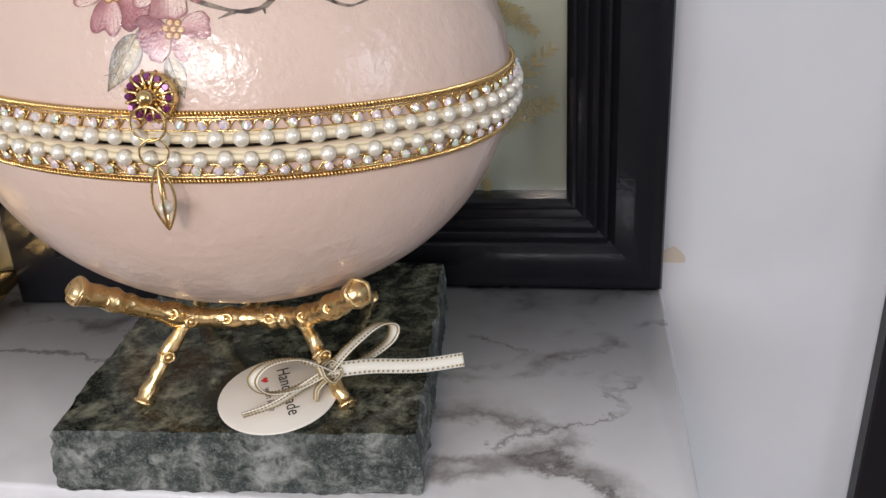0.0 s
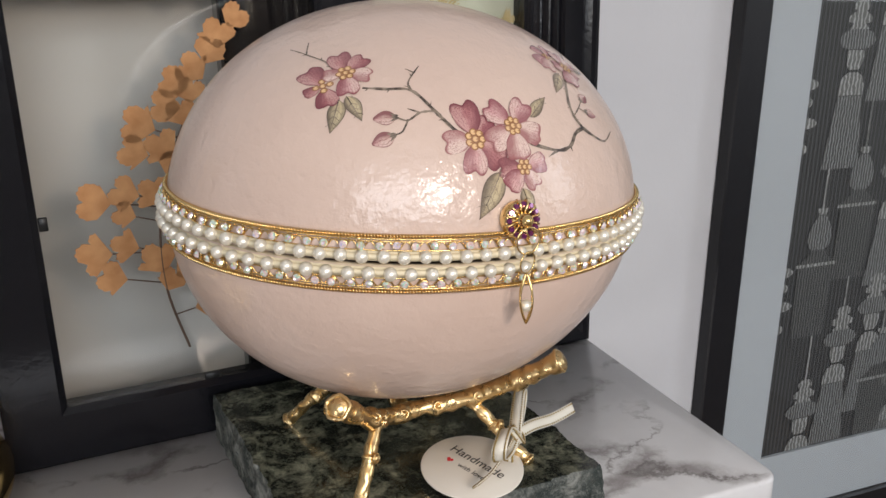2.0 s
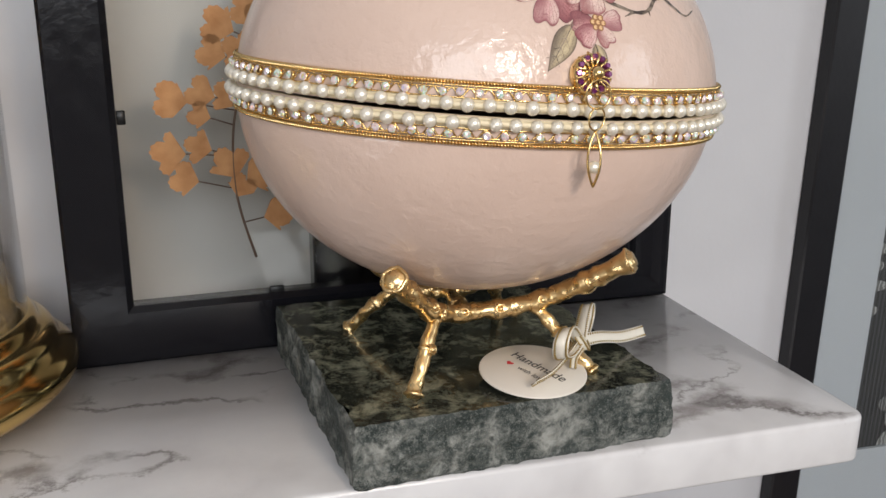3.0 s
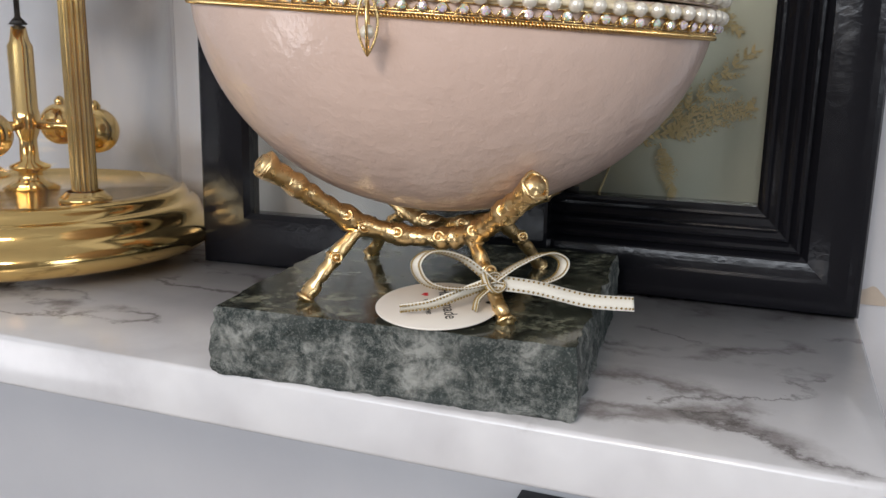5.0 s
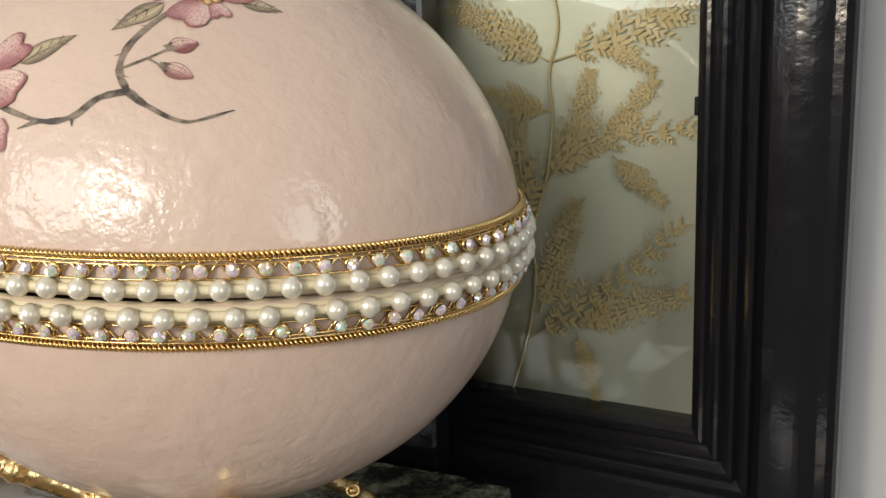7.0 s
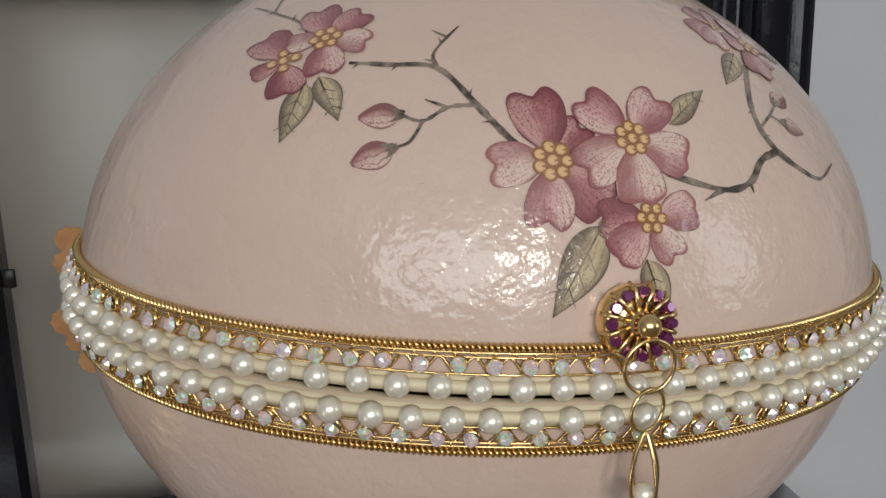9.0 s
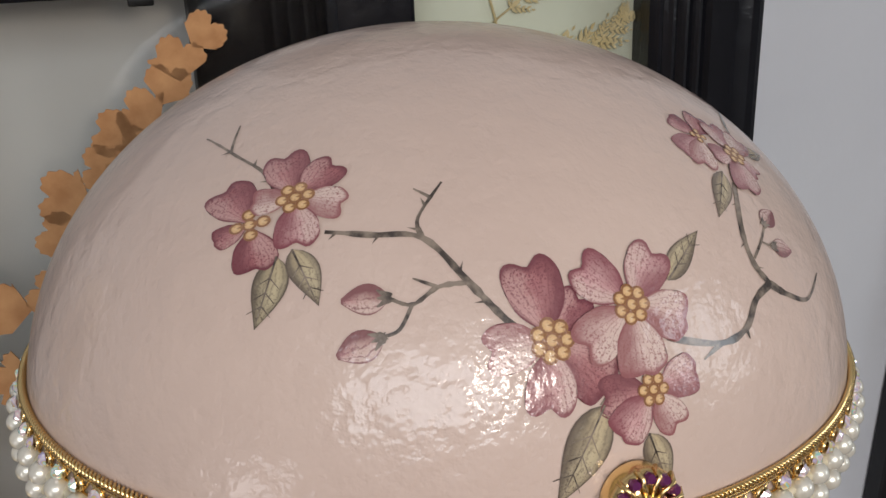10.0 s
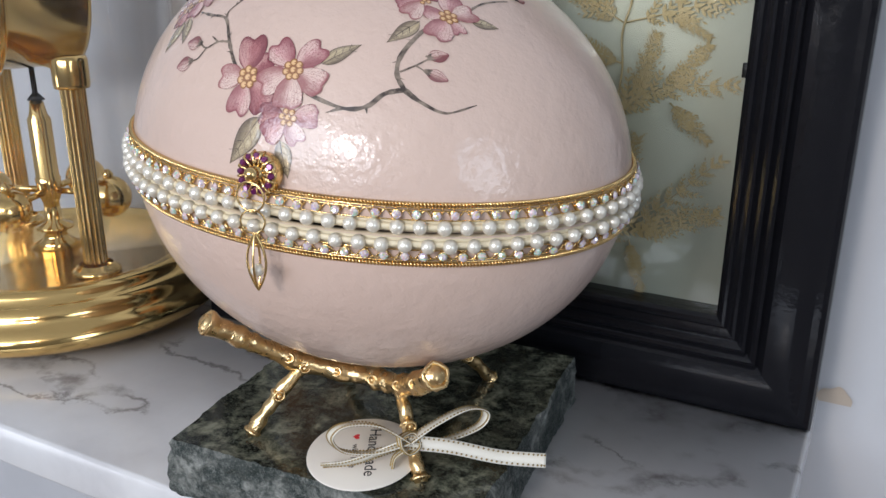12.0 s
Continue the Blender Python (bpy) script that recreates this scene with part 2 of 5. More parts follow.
# painted decoration: u runs from the root to the tip, v from side to side
def painted(name, stops, edge, streak=19.0, depth=0.42, random_shade=0.3, bare=0.0, rim_tone=None):
    m = mat(name, stops[0][1], 0.24, 0.0, Coat_Weight=0.5, Coat_Roughness=0.08)
    sep = m.node_tree.nodes.new("ShaderNodeSeparateXYZ")
    lk(m, coords(m, "UV"), sep.inputs[0])
    r, s = sep.outputs[0], sep.outputs[1]
    side = calc(m, "ABSOLUTE", calc(m, "MULTIPLY_ADD", s, 2.0, -1.0))
    wob = noise_tex(m, 700, 3)
    base = ramp(m, calc(m, "ADD", r, calc(m, "MULTIPLY_ADD", wob, 0.3, -0.15)), stops)
    spread = calc(m, "ADD", s, calc(m, "MULTIPLY_ADD", noise_tex(m, 260, 3), 0.9, -0.45))
    grainy = calc(m, "ADD", spread, calc(m, "MULTIPLY_ADD", noise_tex(m, 3600, 2), 0.5, -0.25))
    base = mix(m, calc(m, "MULTIPLY", ramp(m, grainy, [(0.48, (0, 0, 0)), (0.72, (1, 1, 1))]), bare), base, (0.66, 0.51, 0.45))
    if rim_tone:
        base = mix(m, ramp(m, calc(m, "ADD", side, calc(m, "MULTIPLY_ADD", wob, 0.6, -0.3)), [(0.40, (0, 0, 0)), (0.85, (0.9, 0.9, 0.9))]), base, rim_tone)
    lines = calc(m, "MULTIPLY", calc(m, "SINE", calc(m, "MULTIPLY_ADD", s, streak * 3.14159, calc(m, "MULTIPLY", wob, 7.0))), calc(m, "MULTIPLY", noise_tex(m, 2400, 2), 1.9))
    fade = calc(m, "MULTIPLY", ramp(m, lines, [(0.55, (0, 0, 0)), (1.0, (1, 1, 1))]), depth)
    c = mix(m, fade, base, edge)
    half = calc(m, "ADD", s, calc(m, "MULTIPLY_ADD", noise_tex(m, 300, 3), 0.7, -0.35))
    c = mix(m, calc(m, "MULTIPLY", ramp(m, half, [(0.15, (1, 1, 1)), (0.60, (0, 0, 0))]), depth * 2.0), c, edge)
    dots = calc(m, "MULTIPLY", ramp(m, noise_tex(m, 3300, 1), [(0.56, (0, 0, 0)), (0.64, (0.75, 0.75, 0.75))]), ramp(m, r, [(0.25, (0.2, 0.2, 0.2)), (0.8, (1, 1, 1))]))
    c = mix(m, dots, c, edge)
    rim = calc(m, "MAXIMUM", calc(m, "POWER", side, 7.0), calc(m, "POWER", r, 11.0))
    c = mix(m, ramp(m, rim, [(0.25, (0, 0, 0)), (0.65, (0.95, 0.95, 0.95))]), c, edge)
    oi = m.node_tree.nodes.new("ShaderNodeObjectInfo")
    c = mix(m, calc(m, "MULTIPLY", oi.outputs["Random"], random_shade), c, (0.62, 0.45, 0.41))
    colour_in(m, c)
    bump(m, noise_tex(m, 420, 3, 0.6), 0.35, 0.0006)
    return m


m_petal = painted("painted_pink_petal", [(0.0, (0.40, 0.15, 0.14)), (0.3, (0.52, 0.27, 0.27)), (0.7, (0.60, 0.36, 0.35)), (1.0, (0.50, 0.24, 0.25))], (0.22, 0.06, 0.075), random_shade=0.12, bare=0.65)
m_petal_deep = painted("painted_rose_petal", [(0.0, (0.33, 0.10, 0.10)), (0.4, (0.47, 0.21, 0.21)), (1.0, (0.33, 0.105, 0.115))], (0.15, 0.03, 0.045), random_shade=0.10, bare=0.3)
m_petal_pale = painted("painted_pale_petal", [(0.0, (0.48, 0.24, 0.20)), (0.25, (0.66, 0.47, 0.42)), (0.8, (0.68, 0.51, 0.46)), (1.0, (0.60, 0.36, 0.35))], (0.27, 0.09, 0.095), random_shade=0.10, bare=0.9)
m_leaf_paint = painted("painted_olive_leaf", [(0.0, (0.50, 0.40, 0.24)), (0.5, (0.52, 0.44, 0.28)), (1.0, (0.34, 0.28, 0.18))], (0.085, 0.065, 0.048), streak=9.0, depth=0.35, random_shade=0.1, rim_tone=(0.25, 0.21, 0.14))
m_twig_paint = mat("painted_brown_branch", (0.13, 0.09, 0.07), 0.25, 0.0, Coat_Weight=0.5, Coat_Roughness=0.08)
colour_in(m_twig_paint, ramp(m_twig_paint, noise_tex(m_twig_paint, 420, 5), [(0.38, (0.055, 0.042, 0.036)), (0.60, (0.27, 0.215, 0.17))]))
m_stamen = painted("painted_yellow_stamen", [(0.0, (0.72, 0.50, 0.28)), (0.58, (0.68, 0.43, 0.20)), (0.74, (0.24, 0.10, 0.045)), (1.0, (0.22, 0.09, 0.04))], (0.30, 0.14, 0.05), depth=0.0, random_shade=0.1)

m_tag = mat("cream_card", (0.74, 0.70, 0.63), 0.6)
m_ink = mat("black_ink", (0.02, 0.02, 0.02), 0.6)
m_red = mat("red_ink", (0.55, 0.02, 0.03), 0.6)
m_ribbon = mat("cream_ribbon", (0.78, 0.75, 0.66), 0.55)
bump(m_ribbon, noise_tex(m_ribbon, 1800, 2), 0.3, 0.0003)
m_thread = mat("gold_thread", (0.34, 0.24, 0.08), 0.35, 0.6)
m_dial = mat("cream_dial", (0.75, 0.71, 0.60), 0.5)
m_art_dark = mat("dark_grey_print", (0.06, 0.06, 0.066), 0.6)
_s = m_art_dark.node_tree.nodes.new("ShaderNodeSeparateXYZ")
lk(m_art_dark, coords(m_art_dark), _s.inputs[0])
_st = calc(m_art_dark, "SINE", calc(m_art_dark, "MULTIPLY", _s.outputs[0], 2100.0))
colour_in(m_art_dark, ramp(m_art_dark, _st, [(0.2, (0.026, 0.027, 0.032)), (0.9, (0.062, 0.064, 0.073))]))


def print_mat(name, lo, hi, freq):
    m = mat(name, hi, 0.6)
    sp = m.node_tree.nodes.new("ShaderNodeSeparateXYZ")
    lk(m, coords(m), sp.inputs[0])
    wv = calc(m, "SINE", calc(m, "ADD", calc(m, "MULTIPLY", sp.outputs[0], freq), calc(m, "MULTIPLY", noise_tex(m, 260, 3), 9.0)))
    colour_in(m, ramp(m, wv, [(0.25, lo), (0.75, hi)]))
    return m


m_art_mid = print_mat("grey_print_lines", (0.035, 0.036, 0.041), (0.115, 0.12, 0.13), 3000)
m_art_light = print_mat("pale_grey_print_lines", (0.065, 0.067, 0.074), (0.22, 0.23, 0.25), 3000)
m_art_pale = print_mat("pale_print", (0.12, 0.123, 0.13), (0.34, 0.35, 0.37), 2200)


# ---- building helpers ----
def mesh_ob(name, bm, material, smooth=True):
    me = bpy.data.meshes.new(name)
    bm.to_mesh(me)
    bm.free()
    for mm in material if isinstance(material, (list, tuple)) else [material]:
        me.materials.append(mm)
    if smooth:
        me.polygons.foreach_set("use_smooth", [True] * len(me.polygons))
    return me


def part(name, bm, material, parent=None, label="", smooth=True):
    ob = new(name, mesh_ob(name, bm, material, smooth))
    ob.parent = parent
    if label:
        ob["label"] = label
    return ob


def shared(name, me, parent, m=None, label=""):
    ob = new(name, me)
    ob.parent = parent
    if m is not None:
        ob.matrix_basis = m
    if label:
        ob["label"] = label
    return ob


def thing(name, m, label, category, group=""):
    ob = new(name)
    ob.empty_display_size = 0.02
    ob.matrix_basis = m
    return tagged(ob, label, category, group)


def box(bm, x0, x1, y0, y1, z0, z1, bev=0.0, seg=2):
    r = bmesh.ops.create_cube(bm, size=1.0)
    vs = r["verts"]
    for v in vs:
        v.co = Vector(((x0 + x1) / 2 + v.co.x * (x1 - x0), (y0 + y1) / 2 + v.co.y * (y1 - y0), (z0 + z1) / 2 + v.co.z * (z1 - z0)))
    if bev:
        es = list({e for v in vs for e in v.link_edges})
        bmesh.ops.bevel(bm, geom=es, offset=bev, segments=seg, affect="EDGES", profile=0.5)
    return bm


def frames_along(pts, closed):
    n = len(pts)
    tang = []
    for i in range(n):
        a = pts[i - 1] if (i or closed) else pts[i]
        b = pts[(i + 1) % n] if (i < n - 1 or closed) else pts[i]
        tang.append((b - a).normalized())
    up = Vector((0, 0, 1)) if abs(tang[0].z) < 0.9 else Vector((1, 0, 0))
    side = tang[0].cross(up).normalized()
    out = []
    for t in tang:
        side = (side - t * side.dot(t)).normalized()
        out.append((side, t.cross(side)))
    return out


def tube(bm, pts, radius, seg=8, closed=False, caps=True):
    """A tube along pts; radius is a number or a function of 0..1."""
    pts = [Vector(p) for p in pts]
    fr = frames_along(pts, closed)
    rings = []
    n = len(pts)
    for i, (p, (s, u)) in enumerate(zip(pts, fr)):
        r = radius(i / (n - 1)) if callable(radius) else radius
        rings.append([bm.verts.new(p + (s * math.cos(2 * math.pi * j / seg) + u * math.sin(2 * math.pi * j / seg)) * r) for j in range(seg)])
    for i in range(n if closed else n - 1):
        a, b = rings[i], rings[(i + 1) % n]
        for j in range(seg):
            bm.faces.new((a[j], b[j], b[(j + 1) % seg], a[(j + 1) % seg]))
    if caps and not closed:
        bm.faces.new(rings[0])
        bm.faces.new(rings[-1][::-1])
    return rings


def smooth_line(ctrl, n=8):
    """Catmull-Rom curve through the points."""
    c = [Vector(p) for p in ctrl]
    out = []
    for i in range(len(c) - 1):
        p0, p1, p2, p3 = c[max(i - 1, 0)], c[i], c[i + 1], c[min(i + 2, len(c) - 1)]
        for k in range(n):
            t = k / n
            out.append(0.5 * ((2 * p1) + (p2 - p0) * t + (2 * p0 - 5 * p1 + 4 * p2 - p3) * t * t + (3 * p1 - p0 - 3 * p2 + p3) * t ** 3))
    out.append(c[-1])
    return out


def lathe(bm, prof, seg=64, centre=(0, 0, 0)):
    cx, cy, cz = centre
    rings = []
    for r, z in prof:
        if r < 1e-6:
            rings.append([bm.verts.new((cx, cy, cz + z))])
        else:
            rings.append([bm.verts.new((cx + r * math.cos(2 * math.pi * j / seg), cy + r * math.sin(2 * math.pi * j / seg), cz + z)) for j in range(seg)])
    for a, b in zip(rings, rings[1:]):
        for j in range(seg):
            k = (j + 1) % seg
            if len(a) == 1 and len(b) == 1:
                continue
            if len(a) == 1:
                bm.faces.new((a[0], b[k], b[j]))
            elif len(b) == 1:
                bm.faces.new((a[j], a[k], b[0]))
            else:
                bm.faces.new((a[j], a[k], b[k], b[j]))
    bmesh.ops.recalc_face_normals(bm, faces=bm.faces)


def ball(bm, c, r, u=16, v=10):
    res = bmesh.ops.create_uvsphere(bm, u_segments=u, v_segments=v, radius=r)
    bmesh.ops.translate(bm, verts=res["verts"], vec=Vector(c))


# ---- setting ----
WALL_TURN = -3.43          # the wall and shelf are turned a little against the stone block
wall_pose = pose(0, 0.116, 0, 0, 0, WALL_TURN)


def structure(name, bm, material, m=None, label="", smooth=False):
    ob = part(name, bm, material, None, label, smooth)
    if m is not None:
        ob.matrix_basis = m
    return tagged(ob, kind="structure")


bm = bmesh.new()
box(bm, -2.1, 2.1, 0.0, 0.12, -1.25, 1.2)
structure("wall_north", bm, m_wall, wall_pose, "white painted plaster wall behind the shelf")

bm = bmesh.new()
ctr = bm.verts.new((0, 0, 0))
rim = [bm.verts.new((0.0062 * math.cos(a) * (1 + 0.12 * math.sin(3 * a)), 0, 0.0072 * math.sin(a) * (1 + 0.1 * math.cos(5 * a)))) for a in np.linspace(0, math.pi, 26)]
for a, b in zip(rim, rim[1:]):
    bm.faces.new((ctr, a, b))
structure("wall_chip", bm, m_chip, wall_pose @ pose(0.1430, -0.0012, -0.002), "patch of bare plaster where the paint has chipped")

bm = bmesh.new()
box(bm, -2.1, 2.1, -2.5, 0.3, -1.27, -1.25)
structure("floor", bm, m_floor)
bm = bmesh.new()
box(bm, -2.1, 2.1, -2.5, 0.3, 1.2, 1.25)
structure("ceiling", bm, m_ceiling)
bm = bmesh.new()
for y0, y1, z0, z1 in ((-2.5, -1.73, -1.25, 1.2), (-1.19, 0.1, -1.25, 1.2), (-1.73, -1.19, -1.25, -0.95), (-1.73, -1.19, -0.21, 1.2)):
    box(bm, -2.1, -1.98, y0, y1, z0, z1)
structure("wall_west", bm, m_room)
bm = bmesh.new()
for x0, x1, z0, z1 in ((-2.1, -1.29, -1.25, 1.2), (0.45, 2.1, -1.25, 1.2), (-1.29, 0.45, -1.25, 0.40), (-1.29, 0.45, 1.18, 1.2)):
    box(bm, x0, x1, -2.42, -2.30, z0, z1)
structure("wall_south", bm, m_room)
bm = bmesh.new()
for y0, y1, z0, z1 in ((-2.5, -1.60, -1.25, 1.2), (-0.96, 0.1, -1.25, 1.2), (-1.60, -0.96, -1.25, 0.06), (-1.60, -0.96, 0.90, 1.2)):
    box(bm, 1.90, 2.02, y0, y1, z0, z1)
structure("wall_east", bm, m_room)

# marble shelf on the wall, its free end to the east
bm = bmesh.new()
box(bm, -0.62, 0.0, 0.0, 0.1705, -0.0172, 0.0)
bmesh.ops.subdivide_edges(bm, edges=[e for e in bm.edges if abs(e.verts[0].co.x - e.verts[1].co.x) > 0.1], cuts=30, use_grid_fill=True)
corner = [e for e in bm.edges if all(v.co.x > -1e-4 and v.co.y < 1e-4 for v in e.verts)]
bmesh.ops.bevel(bm, geom=corner, offset=0.0065, segments=5, affect="EDGES", profile=0.5)
edges = [e for e in bm.edges if e.calc_face_angle(0) > 0.9 and (all(v.co.y < 0.0070 for v in e.verts) or all(v.co.x > -0.0070 for v in e.verts))]
bmesh.ops.bevel(bm, geom=edges, offset=0.0016, segments=3, affect="EDGES", profile=0.5)
shelf = part("wall_shelf", bm, m_marble, None, "", True)
shelf.matrix_basis = pose(0.1268, -0.0612, 0, 0, 0, WALL_TURN)
tagged(shelf, "white grey-veined marble wall shelf with rounded edges", "shelf")

# ---- granite block ----
bm = bmesh.new()
NX, NY, NZ = 84, 88, 16
corners = (Vector((-0.052, -0.052, 0)), Vector((0.0525, -0.052, 0)), Vector((0.050, 0.060, 0)), Vector((-0.056, 0.061, 0)))


def block_pt(i, j, k):
    u, v, w = i / NX, j / NY, k / NZ
    p = (corners[0] * (1 - u) + corners[1] * u) * (1 - v) + (corners[3] * (1 - u) + corners[2] * u) * v
    p = p + Vector((0, 0, 0.0202 * w))
    edge_n = Vector(((u > 0.999) - (u < 0.001), (v > 0.999) - (v < 0.001), 0))
    if edge_n.length:
        rough = noise.noise(p * 330) * 0.0007 + noise.noise(p * 150) * 0.0008 + noise.noise(p * 60) * 0.0008
        p = p + edge_n * rough
        if k in (0, NZ):
            p = p - edge_n * (0.0004 + 0.0016 * abs(noise.noise(p * 240)))
    return p


grid = {}
for i in range(NX + 1):
    for j in range(NY + 1):
        for k in range(NZ + 1):
            if i in (0, NX) or j in (0, NY) or k in (0, NZ):
                grid[i, j, k] = bm.verts.new(block_pt(i, j, k))
for i in range(NX):
    for j in range(NY):
        bm.faces.new((grid[i, j, NZ], grid[i + 1, j, NZ], grid[i + 1, j + 1, NZ], grid[i, j + 1, NZ]))
        bm.faces.new((grid[i, j, 0], grid[i, j + 1, 0], grid[i + 1, j + 1, 0], grid[i + 1, j, 0])).material_index = 1
for k in range(NZ):
    for i in range(NX):
        bm.faces.new((grid[i, 0, k], grid[i + 1, 0, k], grid[i + 1, 0, k + 1], grid[i, 0, k + 1])).material_index = 1
        bm.faces.new((grid[i, NY, k], grid[i, NY, k + 1], grid[i + 1, NY, k + 1], grid[i + 1, NY, k])).material_index = 1
    for j in range(NY):
        bm.faces.new((grid[0, j, k], grid[0, j, k + 1], grid[0, j + 1, k + 1], grid[0, j + 1, k])).material_index = 1
        bm.faces.new((grid[NX, j, k], grid[NX, j + 1, k], grid[NX, j + 1, k + 1], grid[NX, j, k + 1])).material_index = 1
block = part("granite_block", bm, [m_granite, m_granite_raw], None, "", False)
tagged(block, "dark green granite block with polished top and rough sawn sides", "stone block")

# ---- golden twig stand ----
TOP = 0.0202
stand = thing("egg_stand", pose(0, 0, TOP), "cast gold metal egg stand shaped like two knotted twigs", "egg stand")


def twig(name, ctrl, r0, r1, knots, label="", flare=0.0, flare_end=0.0):
    bm = bmesh.new()
    line = smooth_line([Vector(c) - Vector((0, 0, TOP)) for c in ctrl], 10)
    n = len(line) - 1

    def rad(t):
        r = r0 + (r1 - r0) * t
        for kt in knots:
            r += 0.0008 * math.exp(-((t - kt) / 0.020) ** 2) + 0.0004 * math.exp(-((t - kt - 0.045) / 0.010) ** 2)
        r += flare * math.exp(-(t / 0.05) ** 2) + flare_end * math.exp(-((1 - t) / 0.05) ** 2)
        return r + 0.00012 * math.sin(23 * t)

    fine = []
    for i in range(n):
        for k in range(3):
            fine.append(line[i].lerp(line[i + 1], k / 3))
    fine.append(line[-1])
    rings = tube(bm, fine, rad, 12)
    for v in bm.verts:
        v.co += Vector((noise.noise(v.co * 320), noise.noise(v.co * 320 + Vector((9, 0, 0))), noise.noise(v.co * 320 + Vector((0, 9, 0))))) * 0.0006
    # small bud scars on the bark
    rnd = random.Random(len(ctrl) * 7 + int(r0 * 1e5))
    for kt in knots:
        i = int(kt * (len(fine) - 1))
        a = rnd.uniform(3.6, 5.6)
        d = Vector((0.25 * math.cos(a), math.sin(a), 0.35)).normalized() if name == "front_twig" else Vector((rnd.uniform(-1, 1), -0.8, 0.3)).normalized()
        c0 = fine[i] + d * (rad(kt) * 0.90)
        ball(bm, c0, 0.0010, 10, 6)
        q0 = d.to_track_quat("Z", "Y")
        tube(bm, [c0 + q0 @ Vector((0.0016 * math.cos(g), 0.0014 * math.sin(g), 0.0001)) for g in np.linspace(0, 2 * math.pi, 15)[:-1]], 0.00045, 6, True)
    # sunken end grain on the flared ends
    for fl, ring, nxt in ((flare, rings[0], rings[2]), (flare_end, rings[-1], rings[-3])):
        if fl:
            inwards = (sum((v.co for v in nxt), Vector()) - sum((v.co for v in ring), Vector())).normalized()
            c = sum((v.co for v in ring), Vector()) / len(ring)
            face = next(f for f in bm.faces if len(f.verts) == 12 and all(v in ring for v in f.verts))
            bmesh.ops.inset_individual(bm, faces=[face], thickness=rad(0) * 0.3, depth=0)
            bmesh.ops.inset_individual(bm, faces=[face], thickness=rad(0) * 0.12, depth=-0.0014)
            ball(bm, c + inwards * 0.0011, 0.0011, 10, 6)
            q0 = inwards.to_track_quat("Z", "Y")
            rr = (ring[0].co - c).length
            tube(bm, [c + q0 @ Vector((rr * 0.86 * math.cos(g), rr * 0.86 * math.sin(g), 0)) * (1 + 0.08 * math.sin(5 * g)) for g in np.linspace(0, 2 * math.pi, 21)[:-1]], 0.00060, 6, True)
    return part(name, bm, m_gold_cast, stand, label)


twig("front_twig", [(-0.0375, -0.045, 0.0605), (-0.030, -0.036, 0.0525), (-0.018, -0.0235, 0.0415), (-0.001, -0.0165, 0.0375), (0.0155, -0.022, 0.0405),
                    (0.028, -0.034, 0.0495), (0.0385, -0.0445, 0.0590)], 0.0029, 0.0029, (0.14, 0.30, 0.44, 0.57, 0.70, 0.84), "", 0.0012, 0.0012)
twig("rear_twig", [(-0.038, 0.028, 0.0595), (-0.028, 0.018, 0.0480), (-0.013, 0.0105, 0.0385), (0.003, 0.009, 0.0372), (0.017, 0.012, 0.0405), (0.030, 0.0165, 0.0485), (0.041, 0.024, 0.0575)],
     0.0026, 0.0022, (0.2, 0.36, 0.5, 0.66, 0.82), "", 0.0008, 0.0004)
twig("cross_twig", [(-0.004, -0.0165, 0.0372), (-0.003, -0.004, 0.0360), (-0.002, 0.009, 0.0370)], 0.0026, 0.0024, (0.5,))
for ctrl in ([(-0.0175, -0.0235, 0.0410), (-0.0235, -0.0305, 0.0320), (-0.0295, -0.0372, TOP + 0.0006)],
             [(0.0165, -0.0228, 0.0400), (0.0225, -0.0295, 0.0320), (0.0305, -0.0382, TOP + 0.0006)],
             [(-0.016, 0.0115, 0.0400), (-0.026, 0.0185, 0.0320), (-0.0345, 0.0258, TOP + 0.0006)],
             [(0.0135, 0.0110, 0.0395), (0.0205, 0.0205, 0.0320), (0.0262, 0.0292, TOP + 0.0006)]):
    twig("leg", ctrl, 0.0021, 0.0021, (0.08, 0.5), "", 0.0, 0.0009)

# ---- the egg ----
EA, EB, EK = 0.0760, 0.0635, -0.0264
EGG = pose(0.0025, -0.0074, 0.1086) @ Matrix.Rotation(-0.070, 4, "Z") @ Matrix.Rotation(0.065, 4, "Y") @ Matrix.Rotation(0.02, 4, "X")
egg = thing("decorated_egg", EGG, "glazed pink hinged egg box with painted blossom, pearl and rhinestone trim", "decorative egg")


def girth(u):
    return EB * math.sqrt(max(0.0, 1 - (u / EA) ** 2)) * (1 + EK * u / EA)


def egg_pt(u, phi, off=0.0):
    r = girth(u)
    p = Vector((u, -r * math.cos(phi), r * math.sin(phi)))
    n = Vector((u / EA ** 2, p.y / EB ** 2, p.z / EB ** 2)).normalized()
    return p + n * off


def on_egg(u, h, off=0.0):
    """u and h in millimetres along and up the shell."""
    return egg_pt(u * 0.001, h / 63.5, off)


